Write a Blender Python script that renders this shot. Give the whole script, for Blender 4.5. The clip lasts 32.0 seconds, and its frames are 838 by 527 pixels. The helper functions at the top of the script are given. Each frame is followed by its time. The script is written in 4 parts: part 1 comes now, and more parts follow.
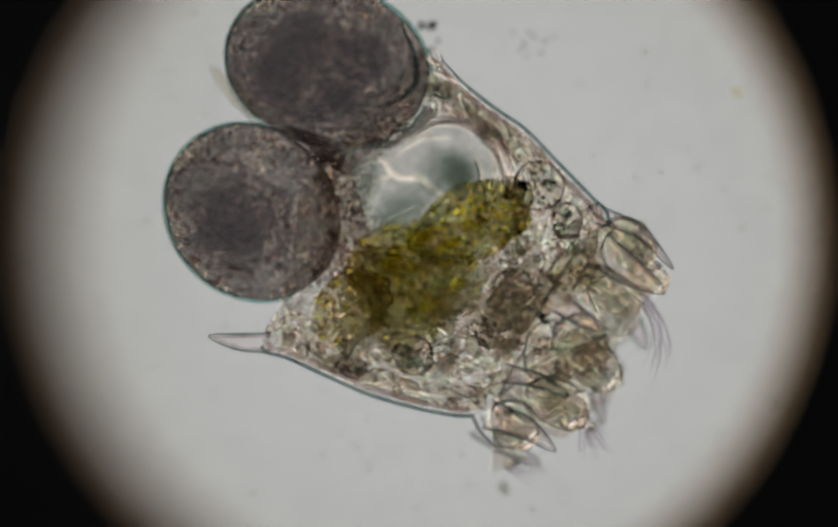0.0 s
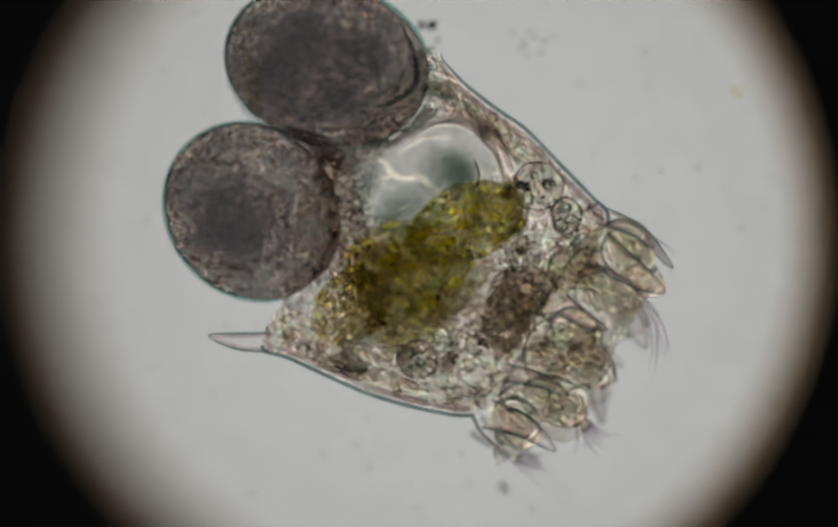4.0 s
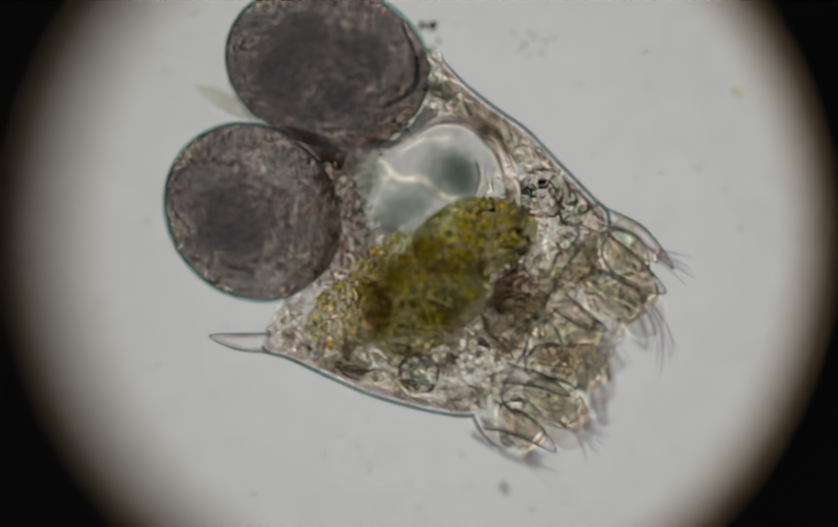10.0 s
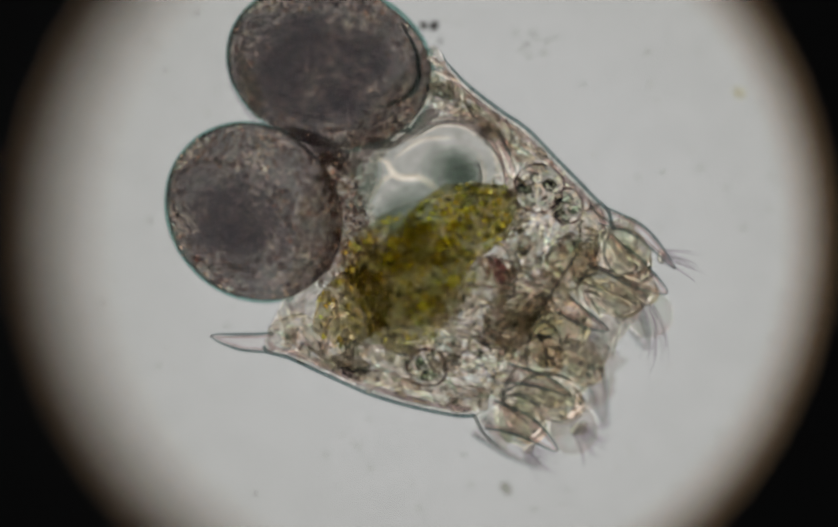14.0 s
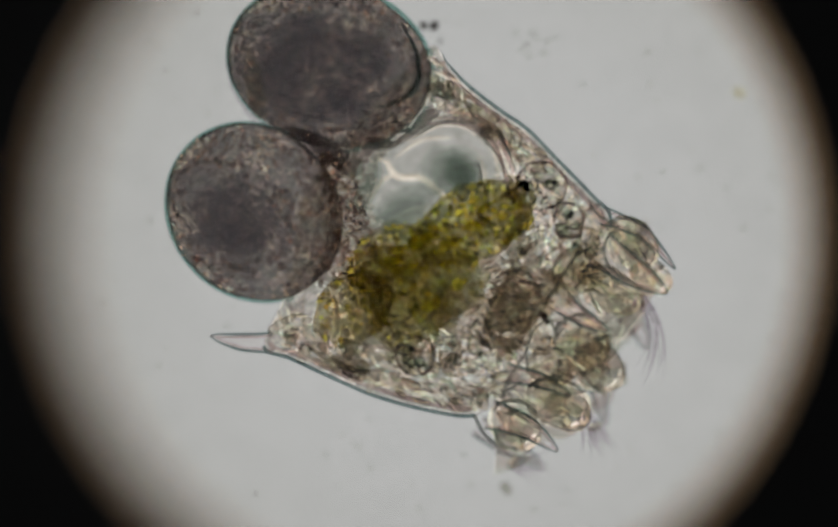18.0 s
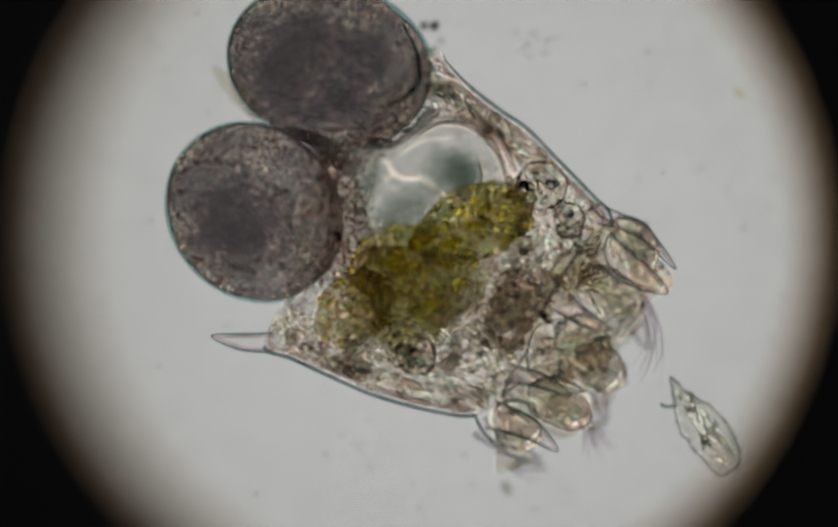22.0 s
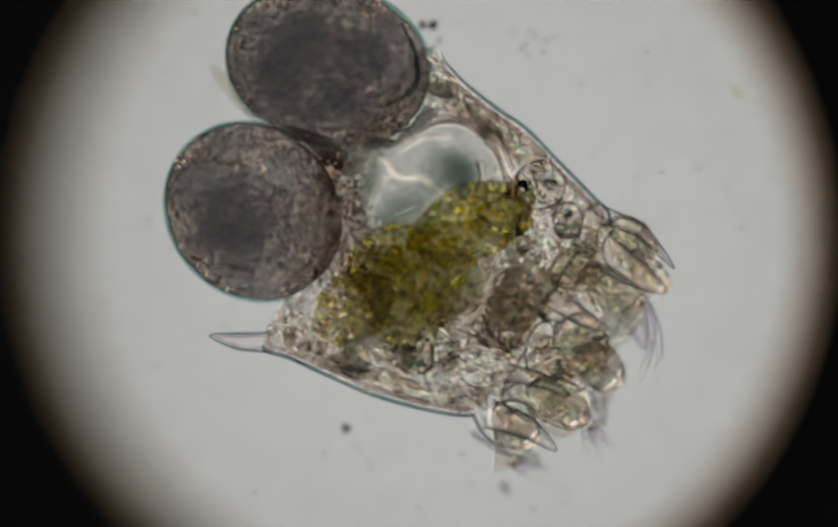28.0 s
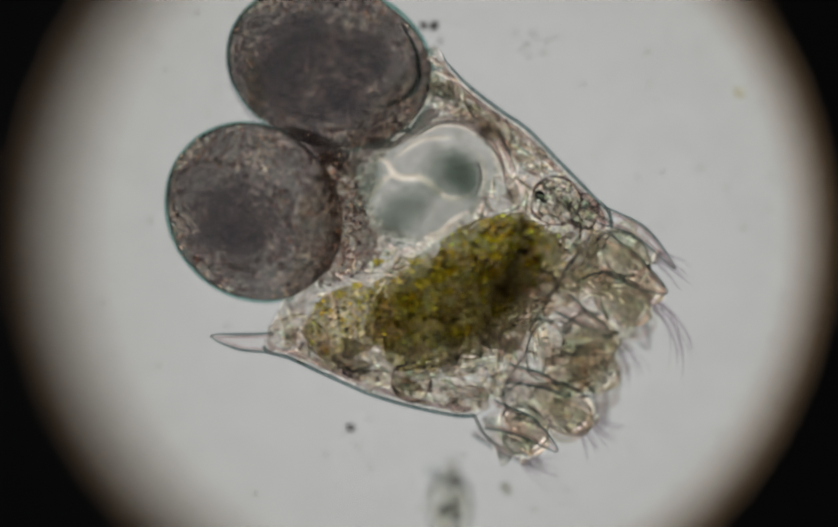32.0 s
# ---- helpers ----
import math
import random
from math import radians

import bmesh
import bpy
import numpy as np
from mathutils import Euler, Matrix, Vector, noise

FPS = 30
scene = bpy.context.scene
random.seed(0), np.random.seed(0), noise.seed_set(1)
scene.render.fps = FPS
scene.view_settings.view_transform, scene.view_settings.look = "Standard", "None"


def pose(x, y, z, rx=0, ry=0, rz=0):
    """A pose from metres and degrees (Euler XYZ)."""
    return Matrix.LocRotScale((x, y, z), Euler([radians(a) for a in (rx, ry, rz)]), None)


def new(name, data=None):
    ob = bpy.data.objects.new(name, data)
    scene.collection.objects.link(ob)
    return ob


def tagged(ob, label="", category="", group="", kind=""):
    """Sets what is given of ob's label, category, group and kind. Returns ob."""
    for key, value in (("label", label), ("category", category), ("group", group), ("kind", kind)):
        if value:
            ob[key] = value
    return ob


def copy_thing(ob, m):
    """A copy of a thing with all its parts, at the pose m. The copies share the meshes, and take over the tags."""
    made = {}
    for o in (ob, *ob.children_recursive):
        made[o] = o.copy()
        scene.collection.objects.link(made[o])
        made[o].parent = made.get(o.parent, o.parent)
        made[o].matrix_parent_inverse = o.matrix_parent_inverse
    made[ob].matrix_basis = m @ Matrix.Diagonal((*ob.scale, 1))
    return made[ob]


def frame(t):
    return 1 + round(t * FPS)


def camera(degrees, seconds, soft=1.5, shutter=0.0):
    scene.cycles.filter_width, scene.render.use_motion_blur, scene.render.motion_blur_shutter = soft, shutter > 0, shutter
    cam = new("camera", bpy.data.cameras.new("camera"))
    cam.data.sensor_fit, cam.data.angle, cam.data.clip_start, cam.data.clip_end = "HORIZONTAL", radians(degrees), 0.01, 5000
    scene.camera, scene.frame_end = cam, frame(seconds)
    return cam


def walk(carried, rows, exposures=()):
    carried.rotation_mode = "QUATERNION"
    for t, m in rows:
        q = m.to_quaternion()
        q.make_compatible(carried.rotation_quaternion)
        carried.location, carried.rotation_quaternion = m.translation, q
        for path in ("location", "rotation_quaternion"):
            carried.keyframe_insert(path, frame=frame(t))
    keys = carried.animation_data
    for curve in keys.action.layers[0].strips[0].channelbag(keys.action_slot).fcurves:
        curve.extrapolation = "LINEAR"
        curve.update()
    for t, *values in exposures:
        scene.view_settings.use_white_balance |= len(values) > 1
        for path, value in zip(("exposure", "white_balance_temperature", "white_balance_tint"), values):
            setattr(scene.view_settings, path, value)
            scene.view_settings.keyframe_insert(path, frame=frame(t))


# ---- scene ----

# One metre here stands for one millimetre on the microscope's stage; z = 0 is the plane in focus.
EYE = 2.6884      # height of the lens over the plane in focus
UNIT = 0.0003     # one step of the plan, a pixel of the camera's view: 0.3 micrometres on the slide
SLIDE_TOP = -0.056
rng = random.Random(7)

cam = camera(10.0, 32.0, soft=3.05)
cam.data.dof.use_dof = True
cam.data.dof.focus_distance = EYE
cam.data.dof.aperture_fstop = 205.7 / 240.0


def drift(dx, dy):
    """The phone over the eyepiece leans a little: the picture shifts by dx, dy steps of the plan."""
    k = math.degrees(UNIT / EYE)
    return pose(0, 0, EYE, dy * k, dx * k, 0)


walk(cam, [(0.0, drift(-4, 0)), (2.0, drift(-4, 0)), (3.0, drift(-3, 0)), (3.5, drift(-5, -1)), (5.5, drift(1, 0)),
           (6.0, drift(1, 0)), (6.5, drift(0, 0)), (7.0, drift(-3, -1)), (8.0, drift(-3, -1)), (8.5, drift(0, 0)),
           (9.0, drift(0, 0)), (9.5, drift(-8, -2)), (10.0, drift(-3, 0)), (11.0, drift(0, 0)), (14.5, drift(0, 0)),
           (16.5, drift(0, 0)), (22.0, drift(1, 0)), (23.0, drift(3, 0)), (24.0, drift(5, -1)), (24.5, drift(5, -1)),
           (25.0, drift(4, -1)), (25.5, drift(1, -1)), (27.5, drift(-1, -1)), (28.0, drift(-2, -1)), (30.0, drift(-2, -1)),
           (31.0, drift(-3, -2)), (31.5, drift(-3, -1)), (32.0, drift(0, 0))])

# ---- light: the dim room, the glowing condenser below the stage, an added ring round it ----
world = bpy.data.worlds.new("world")
scene.world = world
world.use_nodes = True
world.node_tree.nodes["Background"].inputs["Color"].default_value = (0.95, 0.97, 1.0, 1)
world.node_tree.nodes["Background"].inputs["Strength"].default_value = 0.13
LAMP = 0.505
scene.cycles.max_bounces = scene.cycles.transmission_bounces = 40
scene.cycles.transparent_max_bounces = 64


# ---- materials ----
def nodes_of(name):
    mat = bpy.data.materials.new(name)
    mat.use_nodes = True
    nt = mat.node_tree
    nt.nodes.clear()
    out = nt.nodes.new("ShaderNodeOutputMaterial")
    return mat, nt, out


def ramp(nt, factor, stops):
    r = nt.nodes.new("ShaderNodeValToRGB")
    el = r.color_ramp.elements
    while len(el) < len(stops):
        el.new(0.5)
    for e, (p, c) in zip(el, stops):
        e.position, e.color = p, (*c, 1)
    nt.links.new(factor, r.inputs["Fac"])
    return r.outputs["Color"]


def noise_at(nt, coord, scale, detail=3.0, rough=0.6):
    n = nt.nodes.new("ShaderNodeTexNoise")
    n.inputs["Scale"].default_value = scale
    n.inputs["Detail"].default_value = detail
    n.inputs["Roughness"].default_value = rough
    nt.links.new(coord, n.inputs["Vector"])
    return n.outputs["Fac"]


def mixed(nt, a, b, f):
    m = nt.nodes.new("ShaderNodeMath")
    m.operation = "MULTIPLY_ADD"
    nt.links.new(a, m.inputs[0])
    m.inputs[1].default_value = 1 - f
    k = nt.nodes.new("ShaderNodeMath")
    k.operation = "MULTIPLY"
    nt.links.new(b, k.inputs[0])
    k.inputs[1].default_value = f
    nt.links.new(k.outputs[0], m.inputs[2])
    return m.outputs[0]


def tissue(name, stops, ior=1.1, coarse=60, fine=330, share=0.5, bump=0.0012, relief=330, island=None, gloss=0.0, gain=2.2, cells=0.0, edge=0.5, dots=0.0, tone=0.0):
    """Clear living tissue: it bends the light from below and tints it, with grain at two scales and, if asked, pale spots."""
    mat, nt, out = nodes_of(name)
    tc = nt.nodes.new("ShaderNodeTexCoord").outputs["Object"]
    info = nt.nodes.new("ShaderNodeObjectInfo")
    shift = nt.nodes.new("ShaderNodeVectorMath")
    shift.operation = "ADD"
    nt.links.new(tc, shift.inputs[0])
    nt.links.new(info.outputs["Random"], shift.inputs[1])
    co = shift.outputs[0]
    f = mixed(nt, noise_at(nt, co, coarse, 2), noise_at(nt, co, fine, 4, 0.7), share)
    g = nt.nodes.new("ShaderNodeMath")
    g.operation = "MULTIPLY_ADD"
    nt.links.new(f, g.inputs[0])
    g.inputs[1].default_value, g.inputs[2].default_value = gain, 0.5 - 0.5 * gain
    f = g.outputs[0]
    if cells > 0:
        # packed cells with dark seams, bent by a slow noise
        warp = nt.nodes.new("ShaderNodeTexNoise")
        warp.inputs["Scale"].default_value = cells * 0.5
        warp.inputs["Detail"].default_value = 2
        nt.links.new(co, warp.inputs["Vector"])
        bent = nt.nodes.new("ShaderNodeVectorMath")
        bent.operation = "MULTIPLY_ADD"
        nt.links.new(warp.outputs["Color"], bent.inputs[0])
        bent.inputs[1].default_value = (1.1 / cells,) * 3
        nt.links.new(co, bent.inputs[2])
        v = nt.nodes.new("ShaderNodeTexVoronoi")
        v.feature = "DISTANCE_TO_EDGE"
        v.inputs["Scale"].default_value = cells
        nt.links.new(bent.outputs[0], v.inputs["Vector"])
        m = nt.nodes.new("ShaderNodeMapRange")
        m.inputs["From Min"].default_value, m.inputs["From Max"].default_value = 0.0, 0.28
        m.inputs["To Min"].default_value, m.inputs["To Max"].default_value = -edge, edge * 0.55
        nt.links.new(v.outputs["Distance"], m.inputs["Value"])
        s = nt.nodes.new("ShaderNodeMath")
        s.operation = "ADD"
        nt.links.new(f, s.inputs[0])
        nt.links.new(m.outputs[0], s.inputs[1])
        f = s.outputs[0]
        height = v.outputs["Distance"]
    else:
        height = None
    if dots > 0:
        # round droplets strewn through the tissue, their bright glints put into the colour
        v = nt.nodes.new("ShaderNodeTexVoronoi")
        v.inputs["Scale"].default_value = dots
        nt.links.new(co, v.inputs["Vector"])
        m = nt.nodes.new("ShaderNodeMapRange")
        m.inputs["From Min"].default_value, m.inputs["From Max"].default_value = 0.16, 0.34
        m.inputs["To Min"].default_value, m.inputs["To Max"].default_value = 1.0, 0.0
        nt.links.new(v.outputs["Distance"], m.inputs["Value"])
        some = nt.nodes.new("ShaderNodeMapRange")
        some.inputs["From Min"].default_value, some.inputs["From Max"].default_value = 0.5, 0.75
        nt.links.new(v.outputs["Color"], some.inputs["Value"])
        few = nt.nodes.new("ShaderNodeMath")
        few.operation = "MULTIPLY"
        nt.links.new(m.outputs[0], few.inputs[0])
        nt.links.new(some.outputs[0], few.inputs[1])
        s = nt.nodes.new("ShaderNodeMath")
        s.operation = "ADD"
        nt.links.new(f, s.inputs[0])
        nt.links.new(few.outputs[0], s.inputs[1])
        f = s.outputs[0]
    if island is not None:
        geo = nt.nodes.new("ShaderNodeNewGeometry")
        f = mixed(nt, f, geo.outputs["Random Per Island"], island)
    col = ramp(nt, f, stops)
    if tone > 0:
        # rosy and greenish patches side by side
        cast = ramp(nt, noise_at(nt, co, fine * 0.45, 2, 0.5), [(0.36, (1, 1 - tone, 1 - 0.9 * tone)), (0.5, (1, 1, 1)), (0.66, (1 - 0.8 * tone, 1, 1 - 0.6 * tone))])
        both = nt.nodes.new("ShaderNodeMixRGB")
        both.blend_type = "MULTIPLY"
        both.inputs["Fac"].default_value = 1.0
        nt.links.new(col, both.inputs["Color1"])
        nt.links.new(cast, both.inputs["Color2"])
        col = both.outputs["Color"]
    if ior < 1.02:
        refr = nt.nodes.new("ShaderNodeBsdfTransparent")
    else:
        refr = nt.nodes.new("ShaderNodeBsdfRefraction")
        refr.inputs["IOR"].default_value = ior
        refr.inputs["Roughness"].default_value = 0.0
    nt.links.new(col, refr.inputs["Color"])
    if bump > 0 and ior >= 1.02:
        bp = nt.nodes.new("ShaderNodeBump")
        bp.inputs["Strength"].default_value = 1.0
        bp.inputs["Distance"].default_value = bump
        nt.links.new(noise_at(nt, co, relief, 3, 0.6), bp.inputs["Height"])
        nt.links.new(bp.outputs["Normal"], refr.inputs["Normal"])
    last = refr.outputs[0]
    if gloss > 0:
        gl = nt.nodes.new("ShaderNodeBsdfDiffuse")
        nt.links.new(col, gl.inputs["Color"])
        mx = nt.nodes.new("ShaderNodeMixShader")
        mx.inputs[0].default_value = gloss
        nt.links.new(last, mx.inputs[1])
        nt.links.new(gl.outputs[0], mx.inputs[2])
        last = mx.outputs[0]
    nt.links.new(last, out.inputs["Surface"])
    return mat


def paint(name, dark, light, rough=0.7, scale=40.0, metal=0.0):
    mat, nt, out = nodes_of(name)
    co = nt.nodes.new("ShaderNodeTexCoord").outputs["Object"]
    p = nt.nodes.new("ShaderNodeBsdfPrincipled")
    p.inputs["Roughness"].default_value = rough
    p.inputs["Metallic"].default_value = metal
    nt.links.new(ramp(nt, noise_at(nt, co, scale, 4), [(0.3, dark), (0.7, light)]), p.inputs["Base Color"])
    nt.links.new(p.outputs[0], out.inputs["Surface"])
    return mat


def glowing(name, middle, limb, strength, radius):
    """A glowing lens: even in the middle, dimmer and warmer towards its limb, with faint mottling."""
    mat, nt, out = nodes_of(name)
    co = nt.nodes.new("ShaderNodeTexCoord").outputs["Object"]
    e = nt.nodes.new("ShaderNodeEmission")
    flat = nt.nodes.new("ShaderNodeVectorMath")
    flat.operation = "MULTIPLY"
    nt.links.new(co, flat.inputs[0])
    flat.inputs[1].default_value = (1 / radius, 1 / radius, 0)
    ln = nt.nodes.new("ShaderNodeVectorMath")
    ln.operation = "LENGTH"
    nt.links.new(flat.outputs[0], ln.inputs[0])
    nt.links.new(ramp(nt, ln.outputs["Value"], [(0.4, middle), (0.6, [0.55 * a + 0.45 * c for a, c in zip(middle, limb)]), (0.78, limb)]), e.inputs["Color"])
    f = mixed(nt, noise_at(nt, co, 5, 2), noise_at(nt, co, 28, 3), 0.5)
    m = nt.nodes.new("ShaderNodeMapRange")
    m.inputs["From Min"].default_value, m.inputs["From Max"].default_value = 0.3, 0.7
    m.inputs["To Min"].default_value, m.inputs["To Max"].default_value = strength * 0.965, strength * 1.035
    nt.links.new(f, m.inputs["Value"])
    nt.links.new(m.outputs[0], e.inputs["Strength"])
    nt.links.new(e.outputs[0], out.inputs["Surface"])
    return mat


def clear_glass(name, ior=1.45):
    mat, nt, out = nodes_of(name)
    g = nt.nodes.new("ShaderNodeBsdfGlass")
    g.inputs["IOR"].default_value = ior
    g.inputs["Roughness"].default_value = 0.0
    nt.links.new(g.outputs[0], out.inputs["Surface"])
    return mat


M_LAMP = glowing("condenser_glow", (0.99, 0.992, 0.985), (0.85, 0.848, 0.81), LAMP, 0.68)
M_HALO = glowing("added_ring_glow", (1.0, 0.99, 0.975), (1.0, 0.985, 0.96), 1.2, 1.3)
M_GLASS = clear_glass("slide_glass")
M_BLACK = paint("black_anodised_metal", (0.0045, 0.0045, 0.004), (0.008, 0.0075, 0.007), 0.9)
M_HOUSE = paint("dark_housing_paint", (0.24, 0.24, 0.25), (0.32, 0.32, 0.33), 0.8)
M_LIP = tissue("added_brown_fringe", [(0.3, (0.7, 0.57, 0.44)), (0.7, (0.76, 0.63, 0.5))], 1.0, bump=0)
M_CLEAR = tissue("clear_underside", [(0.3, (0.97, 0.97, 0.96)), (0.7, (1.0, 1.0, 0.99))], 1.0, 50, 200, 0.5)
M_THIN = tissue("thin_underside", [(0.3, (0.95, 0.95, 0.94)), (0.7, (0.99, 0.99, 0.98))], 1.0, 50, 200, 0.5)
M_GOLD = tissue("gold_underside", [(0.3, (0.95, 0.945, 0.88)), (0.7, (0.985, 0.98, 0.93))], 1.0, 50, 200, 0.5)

M_FILM = tissue("cloudy_water", [(0.2, (0.965, 0.966, 0.965)), (0.8, (1.0, 1.0, 1.0))], 1.0, 45, 170, 0.5)
M_LORICA = tissue("lorica_cuticle", [(0.2, (0.8, 0.78, 0.77)), (0.8, (1.0, 0.98, 0.97))], 1.05, 45, 200, 0.6, 0.008, 90)
M_BODY = tissue("body_tissue", [(0.0, (0.66, 0.65, 0.62)), (0.2, (0.82, 0.8, 0.77)), (0.42, (0.94, 0.915, 0.89)), (0.62, (1.0, 0.98, 0.95)), (0.9, (1.0, 1.0, 0.985))],
                1.2, 45, 200, 0.55, 0.006, 150, gain=2.4, cells=140, edge=0.28, tone=0.05)
M_RIM = tissue("lorica_edge", [(0.25, (0.42, 0.51, 0.51)), (0.75, (0.62, 0.69, 0.68))], 1.04, 60, 300, 0.5, 0.001, 200)
M_SEAM = tissue("lorica_seam", [(0.2, (0.52, 0.55, 0.54)), (0.8, (0.9, 0.88, 0.86))], 1.06, 50, 200, 0.5, 0.002, 200)
M_TEAL = tissue("egg_fringe", [(0.25, (0.5, 0.66, 0.64)), (0.75, (0.68, 0.8, 0.78))], 1.0, 60, 300, 0.5, 0)
M_RIM_IN = tissue("pinkish_line", [(0.25, (0.8, 0.73, 0.73)), (0.75, (0.96, 0.91, 0.91))], 1.04, 60, 300, 0.5, 0.001, 200)
M_FIBRE = tissue("muscle_fibre", [(0.2, (0.84, 0.82, 0.8)), (0.75, (1.0, 0.98, 0.96))], 1.07, 60, 240, 0.5, 0.003, 150)
M_SPINE = tissue("spine_cuticle", [(0.25, (0.96, 0.93, 0.93)), (0.75, (1.0, 0.99, 0.99))], 1.05, 60, 240, 0.5, 0.002, 140)
M_SPINE_LOW = tissue("low_spine_cuticle", [(0.3, (0.895, 0.89, 0.89)), (0.7, (0.965, 0.955, 0.955))], 1.04, 60, 300, 0.5, 0.001, 140)
M_SHELL = tissue("egg_shell", [(0.3, (0.9, 0.91, 0.9)), (0.7, (0.96, 0.96, 0.95))], 1.0, 50, 300, 0.5)
M_EMBRYO = tissue("embryo_yolk", [(0.05, (0.28, 0.26, 0.265)), (0.42, (0.34, 0.308, 0.306)), (0.64, (0.44, 0.385, 0.365)), (0.82, (0.62, 0.53, 0.47)), (1.0, (0.9, 0.79, 0.67))],
                  1.0, 50, 330, 0.6, gloss=0.08, gain=3.3, tone=0.05)
M_YOLK = tissue("dense_yolk", [(0.3, (0.855, 0.85, 0.86)), (0.7, (0.915, 0.91, 0.92))], 1.0, 45, 300, 0.5)
M_YOLK_GRAIN = tissue("yolk_granule", [(0.1, (0.66, 0.61, 0.61)), (0.5, (0.84, 0.78, 0.76)), (0.9, (1.0, 0.95, 0.9))], 1.0, 60, 300, 0.2, island=0.9, tone=0.05)
M_OVARY = tissue("ovary_tissue", [(0.1, (0.44, 0.415, 0.415)), (0.5, (0.54, 0.505, 0.5)), (0.8, (0.68, 0.63, 0.61)), (1.0, (0.9, 0.83, 0.79))], 1.0, 40, 260, 0.6, gain=2.6, tone=0.06)
M_DUCT = tissue("oviduct_tissue", [(0.1, (0.29, 0.268, 0.268)), (0.5, (0.37, 0.34, 0.335)), (0.9, (0.52, 0.475, 0.455))], 1.0, 40, 220, 0.6, gain=2.6, tone=0.05)
M_GUT = tissue("stomach_wall", [(0.05, (0.46, 0.455, 0.41)), (0.4, (0.54, 0.528, 0.46)), (0.8, (0.66, 0.635, 0.52)), (1.0, (0.98, 0.94, 0.68))], 1.0, 28, 240, 0.55, gloss=0.08, gain=2.8, dots=120, tone=0.06)
M_GUT_TOP = tissue("stomach_upper_wall", [(0.05, (0.46, 0.45, 0.365)), (0.4, (0.54, 0.52, 0.4)), (0.8, (0.69, 0.655, 0.46)), (1.0, (1.0, 0.97, 0.58))], 1.0, 32, 240, 0.55, gloss=0.07, gain=3.0, dots=140, tone=0.06)
M_GUT_MID = tissue("stomach_side_wall", [(0.05, (0.7, 0.69, 0.64)), (0.4, (0.77, 0.755, 0.68)), (0.8, (0.87, 0.85, 0.72)), (1.0, (1.0, 0.98, 0.75))], 1.0, 32, 240, 0.55, gloss=0.05, gain=2.8, dots=130, tone=0.06)
M_GUT_IN = tissue("stomach_core", [(0.1, (0.84, 0.82, 0.75)), (0.5, (0.9, 0.88, 0.8)), (0.9, (0.98, 0.965, 0.85)), (1.0, (1.0, 0.99, 0.86))], 1.0, 32, 260, 0.55, gain=2.8, dots=140, tone=0.05)
M_GUT_TIP = tissue("stomach_end_wall", [(0.1, (0.5, 0.465, 0.4)), (0.5, (0.6, 0.555, 0.47)), (0.85, (0.76, 0.7, 0.57)), (1.0, (1.0, 0.92, 0.75))], 1.0, 45, 360, 0.55, gain=2.8, dots=170, tone=0.05)
M_SAC = tissue("stomach_sac", [(0.2, (0.89, 0.9, 0.87)), (0.8, (0.96, 0.965, 0.945))], 1.05, 30, 120, 0.5, 0)
M_FOOD = tissue("algae_granule", [(0.1, (0.7, 0.68, 0.53)), (0.35, (0.87, 0.85, 0.65)), (0.65, (0.99, 0.96, 0.74)), (0.9, (1.0, 1.0, 0.92))], 1.15, 60, 300, 0.2, 0, island=0.9)
M_GLINT = tissue("golden_oil", [(0.1, (1.0, 0.88, 0.42)), (0.5, (1.0, 0.97, 0.46)), (0.9, (0.93, 1.0, 0.55))], 1.3, 60, 300, 0.2, 0, island=0.9)
M_SPARK = tissue("yolk_droplet", [(0.1, (1.0, 0.84, 0.74)), (0.5, (1.0, 0.94, 0.85)), (0.9, (0.92, 0.98, 0.94))], 1.3, 60, 300, 0.2, 0, island=0.9)
M_CELL = tissue("body_cell", [(0.1, (0.95, 0.95, 0.93)), (0.35, (0.985, 0.97, 0.95)), (0.6, (1.0, 0.99, 0.965)), (0.85, (1.0, 1.0, 0.99))],
                1.12, 60, 300, 0.3, 0.001, 200, island=0.7, tone=0.03)
M_WRINKLE = tissue("tissue_wrinkle", [(0.1, (0.94, 0.9, 0.88)), (0.4, (1.0, 0.965, 0.93)), (0.65, (1.0, 0.99, 0.92)), (0.9, (0.93, 0.98, 0.95))], 1.3, 60, 300, 0.2, 0, island=0.9)
M_BEAD = tissue("gland_bead", [(0.2, (0.93, 0.98, 0.95)), (0.8, (1.0, 1.0, 0.97))], 1.28, 60, 300, 0.3, 0)
M_GLAND_RIM = tissue("gland_outline", [(0.2, (0.5, 0.43, 0.43)), (0.8, (0.74, 0.66, 0.65))], 1.04, 60, 300, 0.5, 0)
M_PALE = tissue("pale_speck", [(0.3, (0.97, 0.95, 0.86)), (0.7, (1.0, 0.99, 0.92))], 1.02, 60, 300, 0.5, 0.001, 200)
M_INTESTINE = tissue("intestine_wall", [(0.15, (0.88, 0.885, 0.87)), (0.85, (0.99, 0.98, 0.97))], 1.07, 40, 160, 0.5, 0.003, 110, tone=0.04)
M_HEAD = tissue("head_tissue", [(0.05, (0.76, 0.745, 0.71)), (0.4, (0.91, 0.89, 0.85)), (0.8, (1.0, 0.985, 0.955))], 1.17, 55, 200, 0.5, 0.0035, 120, gain=2.6, tone=0.05)
M_CORONA = tissue("corona_tissue", [(0.05, (0.6, 0.61, 0.575)), (0.35, (0.79, 0.78, 0.73)), (0.65, (0.93, 0.91, 0.85)), (0.95, (1.0, 0.99, 0.95))], 1.18, 45, 180, 0.5, 0.004, 90, gain=2.6, tone=0.05)
